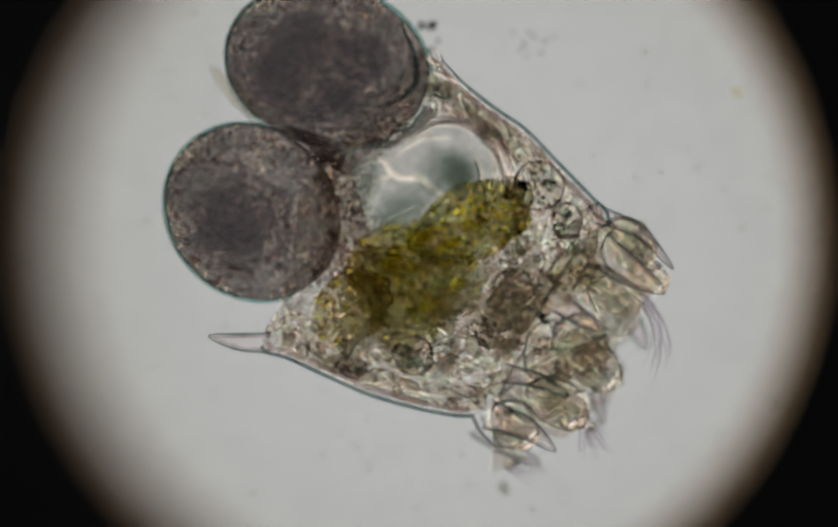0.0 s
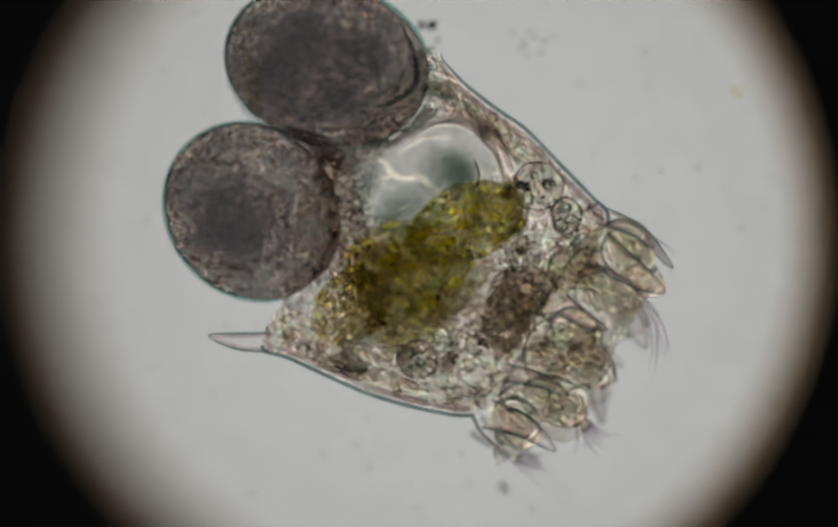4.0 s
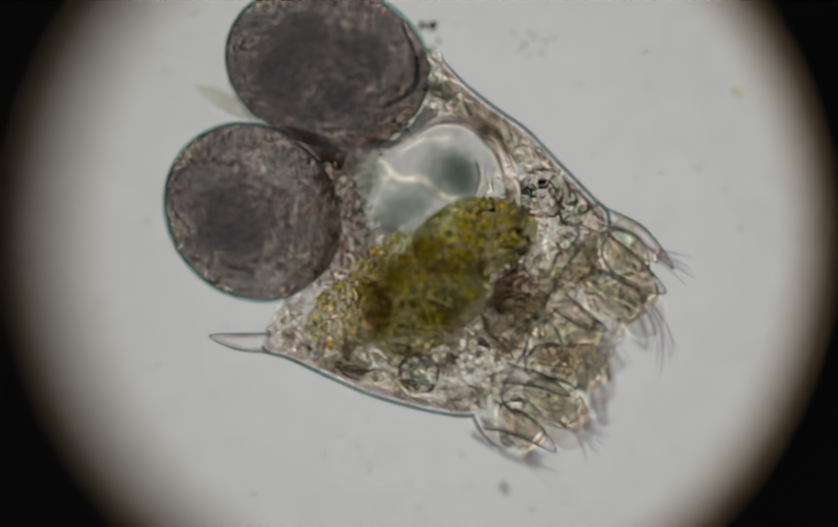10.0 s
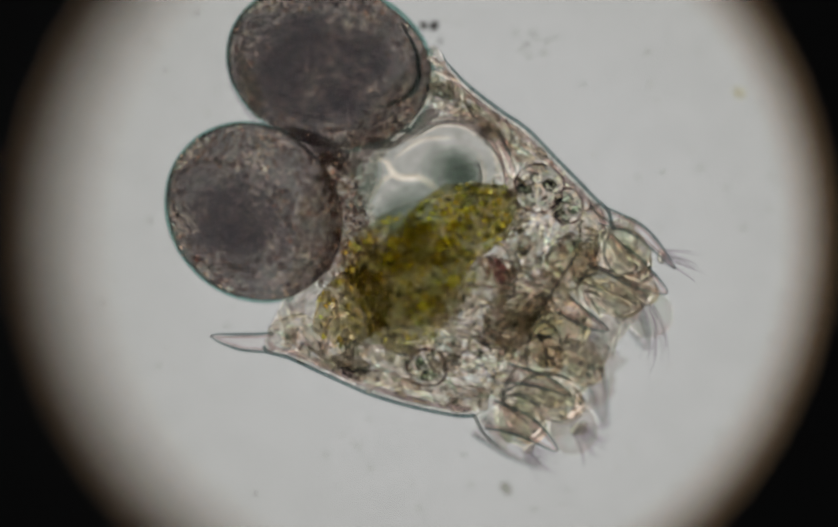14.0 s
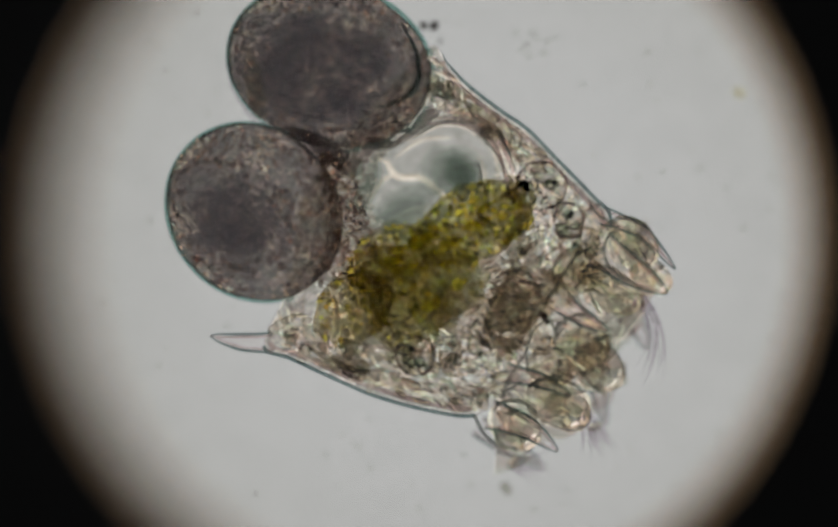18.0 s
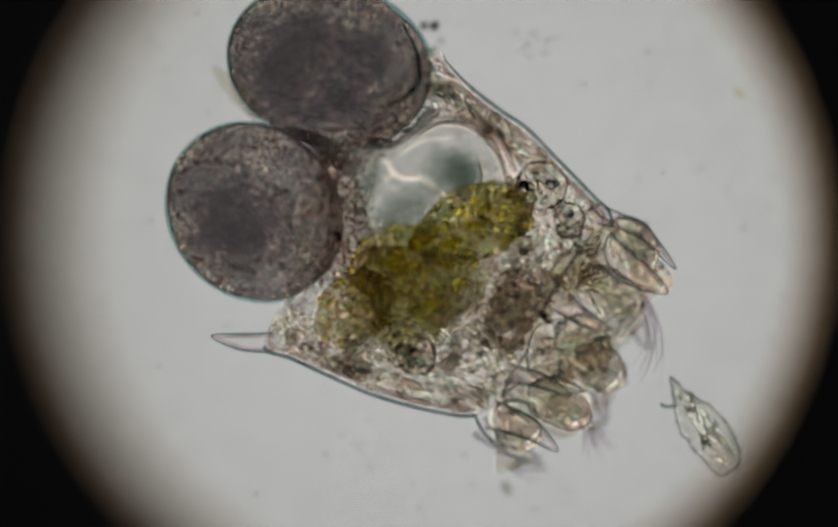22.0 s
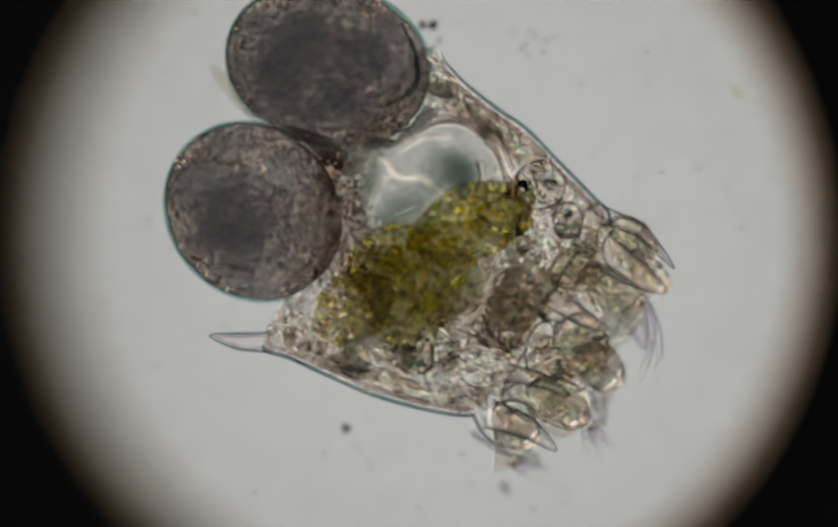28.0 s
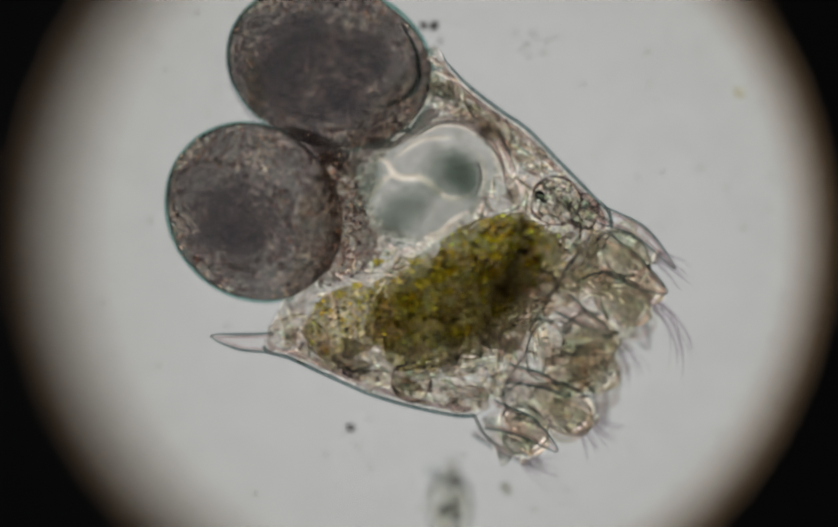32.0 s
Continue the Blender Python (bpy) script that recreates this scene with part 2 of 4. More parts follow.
M_HAZE = tissue("head_base", [(0.1, (0.78, 0.775, 0.75)), (0.45, (0.86, 0.85, 0.82)), (0.85, (0.95, 0.94, 0.91))], 1.0, 30, 90, 0.5, gain=2.4, tone=0.05)
M_LOBE = tissue("lobe_skin", [(0.1, (0.72, 0.73, 0.69)), (0.45, (0.83, 0.82, 0.775)), (0.85, (0.95, 0.935, 0.885))], 1.12, 40, 150, 0.5, 0.003, 60, gain=2.4, tone=0.06)
M_BUBBLE = tissue("corona_membrane", [(0.3, (0.9, 0.895, 0.875)), (0.7, (0.97, 0.96, 0.945))], 1.045, 40, 200, 0.5, 0.001, 120, tone=0.04)
M_BLADDER = tissue("bladder_membrane", [(0.25, (0.82, 0.83, 0.805)), (0.75, (0.99, 0.99, 0.975))], 1.0, 26, 70, 0.45, gain=2.6)
M_CREASE = tissue("bladder_crease", [(0.3, (0.95, 0.95, 0.94)), (0.7, (1.0, 1.0, 1.0))], 1.05, 40, 120, 0.4, 0)
M_FOLD_SHADE = tissue("bladder_fold", [(0.3, (0.885, 0.9, 0.89)), (0.7, (0.935, 0.945, 0.938))], 1.0, 40, 120, 0.4)
M_GLAND = tissue("gland_wall", [(0.2, (0.84, 0.84, 0.82)), (0.75, (0.99, 0.97, 0.95))], 1.05, 50, 250, 0.5, 0.001, 200)
M_MASTAX = tissue("mastax_muscle", [(0.1, (0.68, 0.62, 0.55)), (0.5, (0.79, 0.73, 0.66)), (0.85, (0.92, 0.87, 0.8))], 1.0, 36, 180, 0.6, gain=2.8, tone=0.05)
M_JAW = tissue("jaw_plate", [(0.1, (0.46, 0.425, 0.38)), (0.5, (0.56, 0.515, 0.46)), (0.85, (0.74, 0.69, 0.62))], 1.0, 36, 180, 0.6, gain=2.8, tone=0.05)
M_EYE = tissue("eyespot_pigment", [(0.3, (0.46, 0.3, 0.29)), (0.7, (0.66, 0.46, 0.44))], 1.0, 60, 200, 0.5)
M_CILIA = tissue("cilia_hair", [(0.3, (0.84, 0.82, 0.84)), (0.7, (0.97, 0.95, 0.97))], 1.03, 60, 260, 0.5, 0)
M_FOOT = tissue("foot_cuticle", [(0.3, (0.84, 0.83, 0.77)), (0.7, (0.93, 0.92, 0.87))], 1.03, 60, 260, 0.5, 0.001, 150)
M_FLAKE = tissue("empty_shell_cuticle", [(0.2, (0.78, 0.83, 0.81)), (0.5, (0.93, 0.93, 0.9)), (0.8, (1.0, 1.0, 0.98))], 1.05, 60, 160, 0.5, 0.008, 90)
M_DUST = paint("dust_grain", (0.06, 0.05, 0.05), (0.16, 0.13, 0.12), 0.9, 500)
M_SPECK = tissue("clear_speck", [(0.3, (0.74, 0.74, 0.7)), (0.7, (0.87, 0.87, 0.83))], 1.03, 60, 300, 0.5, 0.001, 300)


# ---- mesh helpers ----
def place(x, y, z=0.0):
    """A position of the plan (pixels, x to the right, y down, height z) in metres, scaled to fit the camera's view."""
    k = UNIT * (EYE - z) / EYE
    return Vector(((x - 784) * k, (493.5 - y) * k, z))


def part(name, bm, material, parent=None, label="", at=None, under=None):
    """One mesh object; under is the material of the faces that look down."""
    me = bpy.data.meshes.new(name)
    bm.to_mesh(me)
    bm.free()
    ob = part_mesh(name, me, material, parent, label, at)
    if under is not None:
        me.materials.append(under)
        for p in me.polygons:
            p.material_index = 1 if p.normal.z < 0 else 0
    return ob


def part_mesh(name, me, material, parent=None, label="", at=None):
    for p in me.polygons:
        p.use_smooth = True
    me.materials.append(material)
    ob = new(name, me)
    if at is not None:
        ob.location = at
    if parent is not None:
        ob.parent = parent
    if label:
        tagged(ob, label)
    return ob


def blob(a, b, h, rot=0.0, amp=0.06, freq=1.6, seed=0.0, sub=4, squash=1.0):
    """A lumpy rounded mass, half-axes a and b in plan steps and h metres, turned by rot degrees."""
    bm = bmesh.new()
    bmesh.ops.create_icosphere(bm, subdivisions=sub, radius=1.0)
    c, s = math.cos(radians(rot)), math.sin(radians(rot))
    for v in bm.verts:
        d = v.co.normalized()
        r = 1 + amp * noise.noise(d * freq + Vector((seed, seed * 0.7, 3.1))) + amp * 0.45 * noise.noise(d * freq * 2.7 + Vector((seed, 9, 1)))
        x, y = d.x * a * r * UNIT, d.y * b * r * UNIT
        v.co = (c * x - s * y, s * x + c * y, d.z * h * r)
    return bm


def curve_points(ctrl, n, closed=False):
    """Catmull-Rom curve through the control points."""
    pts = [Vector(p) for p in ctrl]
    m = len(pts)
    out = []
    spans = m if closed else m - 1
    for i in range(n):
        u = i / n * spans if closed else i / (n - 1) * spans
        k = min(int(u), spans - 1)
        f = u - k
        if closed:
            p0, p1, p2, p3 = (pts[(k + j - 1) % m] for j in range(4))
        else:
            p0, p1, p2, p3 = (pts[max(0, min(m - 1, k + j - 1))] for j in range(4))
        out.append(0.5 * ((2 * p1) + (p2 - p0) * f + (2 * p0 - 5 * p1 + 4 * p2 - p3) * f * f + (3 * p1 - p0 - 3 * p2 + p3) * f ** 3))
    return out


def add_tube(bm, pts, radii, sides=10, flat=1.0, closed=False):
    """A tube along pts; flat squeezes it in height."""
    n = len(pts)
    rings = []
    for i, p in enumerate(pts):
        a = pts[(i - 1) % n] if (closed or i > 0) else p
        b = pts[(i + 1) % n] if (closed or i < n - 1) else p
        t = (b - a).normalized()
        side = t.cross(Vector((0, 0, 1)))
        side = side.normalized() if side.length > 1e-6 else Vector((1, 0, 0))
        up = side.cross(t)
        r = radii[i] if isinstance(radii, (list, tuple)) else radii
        rings.append([bm.verts.new(p + side * (math.cos(q) * r) + up * (math.sin(q) * r * flat))
                      for q in (2 * math.pi * j / sides for j in range(sides))])
    for i in range(n if closed else n - 1):
        A, B = rings[i], rings[(i + 1) % n]
        for j in range(sides):
            bm.faces.new((A[j], A[(j + 1) % sides], B[(j + 1) % sides], B[j]))
    if not closed:
        bm.faces.new(rings[0][::-1])
        bm.faces.new(rings[-1])
    return bm


def tube(pts, radii, sides=10, flat=1.0, closed=False):
    bm = add_tube(bmesh.new(), pts, radii, sides, flat, closed)
    bmesh.ops.recalc_face_normals(bm, faces=bm.faces)
    return bm


def spine(name, base, mid, tip, width, z0, z1, material, label, edge=0.0008, blunt=0.1):
    """A hollow curved thorn from base to tip: a thin clear blade; width in plan steps. Tinted edge lines stand in for
    bent light's dark outlines and colour fringes.
    """
    n = 26
    pts = curve_points([place(*base, z0), place(*mid, (z0 + z1) / 2), place(*tip, z1)], n)
    rad = []
    for i in range(n):
        f = i / (n - 1)
        r = (1 - f) ** 0.8 * (1 - 0.1 * math.sin(f * 8)) + blunt * (1 - (2 * f - 1) ** 8)
        rad.append(max(0.0004, width * 0.5 * UNIT * r))
    ob = part(name, tube(pts, rad, 14, 0.3), material, rotifer, label)
    for s, inset, skin, thick in ((1, 0.0, M_RIM, edge), (-1, 0.0, M_RIM, edge), (1, 0.0016, M_RIM_IN, edge * 0.8), (-1, 0.0016, M_RIM_IN, edge * 0.8)):
        run = []
        for i in range(n):
            t = (pts[min(n - 1, i + 1)] - pts[max(0, i - 1)]).normalized()
            run.append(pts[i] + Vector((t.y, -t.x, 0)) * max(0.0, rad[i] - inset) * s)
        part("spine_edge" if not inset else "spine_lining", tube(run, [thick * (0.5 + 0.5 * math.sin(math.pi * min(1.0, 0.1 + i / n))) for i in range(n)], 8), skin, ob)
    return ob


ICO = {}


def ico(sub):
    if sub not in ICO:
        bm = bmesh.new()
        bmesh.ops.create_icosphere(bm, subdivisions=sub, radius=1.0)
        bm.verts.ensure_lookup_table()
        ICO[sub] = (np.array([v.co[:] for v in bm.verts]), [[v.index for v in f.verts] for f in bm.faces])
        bm.free()
    return ICO[sub]


def grains(spots, seed, sub=2, flat=0.8):
    """Many small rounded bodies in one mesh; spots are (position, radius in metres)."""
    r = random.Random(seed)
    V, F = ico(sub)
    verts, faces = [], []
    for p, rad in spots:
        s = np.array([r.uniform(0.65, 1.8), r.uniform(0.45, 1.0), flat * r.uniform(0.6, 1.0)]) * rad
        a = r.uniform(0, 6.283)
        tilt = Euler((r.uniform(-0.5, 0.5), r.uniform(-0.5, 0.5), a)).to_matrix()
        w = (V * s) @ np.array(tilt).T + np.array(p)
        o = len(verts)
        verts.extend(map(tuple, w))
        faces.extend([[i + o for i in f] for f in F])
    me = bpy.data.meshes.new("grains")
    me.from_pydata(verts, [], faces)
    me.update()
    return me


def wrinkles(spots, seed, aim=0.0, spread=90.0, steep=0.22):
    """Many short bent ridges of roof-shaped section in one mesh, at (position, half-width); aim and spread are plan degrees. The steep ones look dark, the others bright."""
    r = random.Random(seed)
    verts, faces = [], []
    for p, w in spots:
        a, bend = -radians(aim + r.uniform(-spread, spread)), r.uniform(-1.5, 1.5)
        ln, k, n = w * r.uniform(4, 11), r.uniform(2.0, 2.6) if r.random() < steep else r.uniform(1.02, 1.4), 7
        o = len(verts)
        for i in range(n):
            f = i / (n - 1) - 0.5
            q = a + bend * f
            c = Vector(p) + Vector((math.cos(a + bend * f * 0.5), math.sin(a + bend * f * 0.5), 0)) * ln * f
            u = w * (1 - (2 * f) ** 2) ** 0.7 + w * 0.12
            side = Vector((-math.sin(q), math.cos(q), 0)) * u
            verts += [tuple(c - side), tuple(c + side), tuple(c + Vector((0, 0, u * k)))]
        for i in range(n - 1):
            b = o + 3 * i
            faces += [(b, b + 3, b + 5, b + 2), (b + 4, b + 1, b + 2, b + 5), (b + 1, b + 4, b + 3, b)]
        faces += [(o, o + 2, o + 1), (o + 3 * n - 3, o + 3 * n - 2, o + 3 * n - 1)]
    me = bpy.data.meshes.new("wrinkles")
    me.from_pydata(verts, [], faces)
    me.update()
    return me


def roof_fold(pts, w, k=0.95):
    """One bent roof-shaped fold along pts, w metres wide each way in its middle."""
    n = len(pts)
    bm = bmesh.new()
    rows = []
    for i, p in enumerate(pts):
        t = (pts[min(n - 1, i + 1)] - pts[max(0, i - 1)]).normalized()
        u = w * (0.15 + 0.85 * math.sin(math.pi * i / (n - 1)))
        side = Vector((-t.y, t.x, 0)) * u
        rows.append([bm.verts.new(p - side), bm.verts.new(p + side), bm.verts.new(p + Vector((0, 0, u * k)))])
    for A, B in zip(rows, rows[1:]):
        for i in range(3):
            bm.faces.new((A[i], A[(i + 1) % 3], B[(i + 1) % 3], B[i]))
    bm.faces.new(rows[0][::-1])
    bm.faces.new(rows[-1])
    bmesh.ops.recalc_face_normals(bm, faces=bm.faces)
    return bm


def droplets(spots, seed, steep=0.08, low=1.0, high=1.4):
    """Many small peaked droplets in one mesh; spots are (position, radius)."""
    r = random.Random(seed)
    verts, faces = [], []
    for p, rad in spots:
        k, turn, long = r.uniform(2.0, 2.6) if r.random() < steep else r.uniform(low, high), r.uniform(0, 6.28), r.uniform(0.7, 1.5)
        o = len(verts)
        for i in range(6):
            q = i * math.pi / 3
            x, y = rad * math.cos(q) * long, rad * math.sin(q)
            verts.append((p[0] + x * math.cos(turn) - y * math.sin(turn), p[1] + x * math.sin(turn) + y * math.cos(turn), p[2]))
        verts.append((p[0], p[1], p[2] + rad * k))
        faces += [(o + i, o + (i + 1) % 6, o + 6) for i in range(6)] + [tuple(o + i for i in range(5, -1, -1))]
    me = bpy.data.meshes.new("droplets")
    me.from_pydata(verts, [], faces)
    me.update()
    return me


def faceted(name, me, material, parent, label):
    ob = part_mesh(name, me, material, parent, label)
    for p in me.polygons:
        p.use_smooth = False
    ob["kind"] = "stuff"
    return ob


def slab(ctrl, heart, h, seed, amp=0.04):
    """A thin rounded mass filling a plan outline seen from its heart; h metres thick each way."""
    edge = curve_points([(x, y, 0) for x, y in ctrl], 120, True)
    mid = Vector((*heart, 0))
    bm = bmesh.new()
    n, steps, rims = len(edge), 14, []
    for side in (1, -1):
        rows = []
        for k in range(1, steps + 1):
            f = k / steps
            ring = []
            for p in edge:
                g = f * (1 + amp * noise.noise(p * 0.035 + Vector((seed, 0, 0))) + amp * noise.noise(p * 0.11 + Vector((0, seed, 0))))
                q = mid + (p - mid) * g
                ring.append(bm.verts.new(place(q.x, q.y, side * h * math.sqrt(max(0.0, 1 - f ** 5)))))
            rows.append(ring)
        c = bm.verts.new(place(mid.x, mid.y, side * h))
        for i in range(n):
            bm.faces.new((c, rows[0][i], rows[0][(i + 1) % n]))
            for A, B in zip(rows, rows[1:]):
                bm.faces.new((A[i], B[i], B[(i + 1) % n], A[(i + 1) % n]))
    bmesh.ops.remove_doubles(bm, verts=bm.verts, dist=1e-7)
    bmesh.ops.recalc_face_normals(bm, faces=bm.faces)
    return bm


def inside(poly, x, y):
    hit = False
    for (x0, y0), (x1, y1) in zip(poly, poly[1:] + poly[:1]):
        if (y0 > y) != (y1 > y) and x < (x1 - x0) * (y - y0) / (y1 - y0) + x0:
            hit = not hit
    return hit


def scatter(poly, count, seed, r0, r1, z0, z1):
    """Places and sizes of bodies strewn over a plan polygon."""
    r = random.Random(seed)
    xs, ys = [p[0] for p in poly], [p[1] for p in poly]
    out = []
    while len(out) < count:
        x, y = r.uniform(min(xs), max(xs)), r.uniform(min(ys), max(ys))
        if inside(poly, x, y):
            out.append((place(x, y, r.uniform(z0, z1)), r0 * (r1 / r0) ** (r.random() ** 1.5) * UNIT))
    return out


def in_blob(a, b, h, rot, count, seed, r0, r1, shell=0.0, outer=0.93):
    """Places inside a rounded mass, in its own space."""
    r = random.Random(seed)
    c, s = math.cos(radians(rot)), math.sin(radians(rot))
    out = []
    while len(out) < count:
        d = Vector((r.uniform(-1, 1), r.uniform(-1, 1), r.uniform(-1, 1)))
        if not shell < Vector((d.x, d.y)).length < outer:
            continue
        x, y = d.x * a * UNIT, d.y * b * UNIT
        out.append((Vector((c * x - s * y, s * x + c * y, d.z * h)), r0 * (r1 / r0) ** (r.random() ** 1.5) * UNIT))
    return out


def thing(name, label, category, group="", at=(0, 0, 0)):
    ob = new(name)
    ob.empty_display_size = 0.01
    ob.location = at
    return tagged(ob, label, category, group)


# ---- the microscope ----
def disc(radius, z, n=96, x=0.0, y=0.0):
    bm = bmesh.new()
    ring = [bm.verts.new((x + radius * math.cos(2 * math.pi * i / n), y + radius * math.sin(2 * math.pi * i / n), z)) for i in range(n)]
    bm.faces.new(ring)
    return bm


def washer(r0, r1, z0, z1, n=128, x=0.0, y=0.0):
    """A ring of rectangular section."""
    bm = bmesh.new()
    loops = []
    for r, z in ((r0, z0), (r1, z0), (r1, z1), (r0, z1)):
        loops.append([bm.verts.new((x + r * math.cos(2 * math.pi * i / n), y + r * math.sin(2 * math.pi * i / n), z)) for i in range(n)])
    for k in range(4):
        A, B = loops[k], loops[(k + 1) % 4]
        for i in range(n):
            bm.faces.new((A[i], A[(i + 1) % n], B[(i + 1) % n], B[i]))
    bmesh.ops.recalc_face_normals(bm, faces=bm.faces)
    return bm


def build_microscope():
    lamp = part("condenser_lens", washer(0.0005, 0.68, -3.02, -3.0), M_LAMP)
    lamp.location.x = 0.05
    tagged(lamp, "white glowing round condenser lens below the glass slide", "lamp", kind="structure")
    # glowing ring added out of view so that ridges and drops shine
    halo = part("added_glow_ring", washer(0.681, 1.3, -3.02, -2.99), M_HALO)
    halo.location.x = 0.05
    tagged(halo, "bright glowing ring round the condenser lens", "lamp", kind="structure")
    house = part("condenser_housing", washer(1.36, 1.41, -3.08, -2.9), M_HOUSE)
    tagged(house, "grey painted collar round the condenser lamp", "housing", kind="structure")
    floor = part("housing_floor", disc(1.41, -3.09), M_HOUSE)
    tagged(floor, "grey painted base plate under the condenser lamp", "floor", kind="structure")
    bm = bmesh.new()
    bmesh.ops.create_cube(bm, size=1.0)
    for v in bm.verts:
        v.co = (v.co.x * 1.4, v.co.y * 1.4, SLIDE_TOP - 0.01 + v.co.z * 0.02)
    bmesh.ops.bevel(bm, geom=list(bm.edges), offset=0.003, segments=2, affect="EDGES")
    slide = part("glass_slide", bm, M_GLASS)
    for p in slide.data.polygons:
        p.use_smooth = False
    slide.visible_shadow = False
    tagged(slide, "clear flat glass microscope slide lit from below", "glass slide", kind="structure")
    film = part("water_film", washer(0.0005, 0.6, SLIDE_TOP + 0.0015, SLIDE_TOP + 0.0035), M_FILM, under=M_CLEAR)
    film.visible_shadow = False
    tagged(film, "thin film of faintly cloudy water on the slide", "water", kind="structure")

    def ring(r0, r1, thick, low):
        """A ring that leans: its left side lies nearer to the lens."""
        bm = bmesh.new()
        n, loops = 160, []
        for r, up in ((r0, 0), (r1, 0), (r1, 1), (r0, 1)):
            loop = []
            for i in range(n):
                q = 2 * math.pi * i / n
                z = 0.44 - 0.12 * math.cos(q) * r / 708 - low + up * thick
                loop.append(bm.verts.new(place(812 + r * math.cos(q), 442 - r * math.sin(q), z)))
            loops.append(loop)
        for k in range(4):
            A, B = loops[k], loops[(k + 1) % 4]
            for i in range(n):
                bm.faces.new((A[i], A[(i + 1) % n], B[(i + 1) % n], B[i]))
        bmesh.ops.recalc_face_normals(bm, faces=bm.faces)
        return bm

    stop = part("eyepiece_stop", ring(722, 1640, 0.004, 0.0), M_BLACK)
    tagged(stop, "black round field stop ring inside the eyepiece", "eyepiece", kind="structure")
    # tinted ring added to put the brown colour fringe along the stop
    lip = part("eyepiece_lens_edge", ring(694, 733, 0.004, 0.006), M_LIP)
    tagged(lip, "brownish lens edge along the eyepiece stop", "lens edge", kind="structure")
    d = 1.75
    barrel = part("eyepiece_barrel", washer(0.49, 0.5, EYE - d, EYE + 0.4, 96), M_BLACK)
    tagged(barrel, "black tube of the eyepiece round the lens", "eyepiece tube", kind="structure")


build_microscope()

# ---- the rotifer ----
rotifer = thing("rotifer", "translucent brachionid rotifer with green-gold gut and spiny shell on the slide", "rotifer",
                at=(0, 0, 0))

LORICA = [(806, 84), (838, 120), (876, 160), (935, 206), (988, 243), (1044, 300), (1110, 368), (1142, 405), (1132, 470), (1088, 560), (1000, 610),
          (985, 690), (940, 742), (888, 778), (800, 768), (698, 740), (617, 705), (543, 671), (497, 655), (500, 618), (520, 575),
          (545, 500), (560, 380), (640, 260), (720, 170)]


def build_lorica():
    edge = [Vector((p.x, p.y, 0)) for p in curve_points([(x, y, 0) for x, y in LORICA], 200, True)]
    mid = Vector((800, 480, 0))
    bm = bmesh.new()
    depth, wall = 0.052, 0.004
    rows_out = []
    steps = 18
    for side in (0, 1):
        rows = []
        for k in range(1, steps + 1):
            f = k / steps
            g = f if side == 0 else f * 0.985
            ring = []
            for p in edge:
                # the wall does not rise at the mouth, where the head comes out
                way = (p - mid).normalized()
                mouth = max(0.0, min(1.0, (way.dot(Vector((0.86, 0.51, 0))) - 0.72) * 6))
                rise = f ** 2.4 * (1 - mouth)
                z = -depth * (1 - rise) if side == 0 else -(depth - wall) * (1 - rise)
                ring.append(bm.verts.new(place(*(mid + (p - mid) * g)[:2], z)))
            rows.append(ring)
        c = bm.verts.new(place(mid.x, mid.y, -depth if side == 0 else -(depth - wall)))
        n = len(edge)
        for i in range(n):
            bm.faces.new((c, rows[0][i], rows[0][(i + 1) % n]))
            for A, B in zip(rows, rows[1:]):
                bm.faces.new((A[i], B[i], B[(i + 1) % n], A[(i + 1) % n]))
        rows_out.append(rows[-1])
    for i in range(len(edge)):
        j = (i + 1) % len(edge)
        bm.faces.new((rows_out[0][i], rows_out[1][i], rows_out[1][j], rows_out[0][j]))
    bmesh.ops.recalc_face_normals(bm, faces=bm.faces)
    lorica = part("lorica", bm, M_LORICA, rotifer, "clear thin-walled shell with wrinkled surface")
    lorica.data.materials.append(M_CLEAR)
    for p in lorica.data.polygons:
        p.material_index = 1 if p.normal.z < 0 else 0
    open_edge = [place(p.x, p.y, 0.0) for p in edge]
    # the visible rim runs from the upper egg round the mouth side to the lower egg
    upper = open_edge[5:60]
    lower = open_edge[104:147]
    # teal tint of these tubes stands in for the lens's colour fringe
    part("shell_edge", tube(upper, [0.0003 + 0.0008 * min(1, i / 12) for i in range(len(upper))], 10), M_RIM, lorica, "thick greenish edge of the shell")
    part("shell_edge", tube(lower, [0.0011] * len(lower), 10), M_RIM, lorica, "thick greenish edge of the shell")
    lip = curve_points([place(888, 778, 0), place(903, 808, -0.006), place(928, 832, -0.01), place(948, 842, -0.014)], 20)
    part("shell_edge", tube(lip, [0.0013 - 0.00004 * i for i in range(20)], 10), M_SEAM, lorica, "thin lip of the shell by the mouth")
    # pink tubes added for the inner colour fringe of the lens
    for run in (upper, lower):
        inner = [p + (Vector((0.003, -0.004, 0)) - p) .normalized() * 0.0042 for p in run]
        part("inner_edge", tube(inner, [0.0014] * len(inner), 8), M_RIM_IN, lorica, "pinkish inner lining of the shell edge")
    return lorica


lorica = build_lorica()


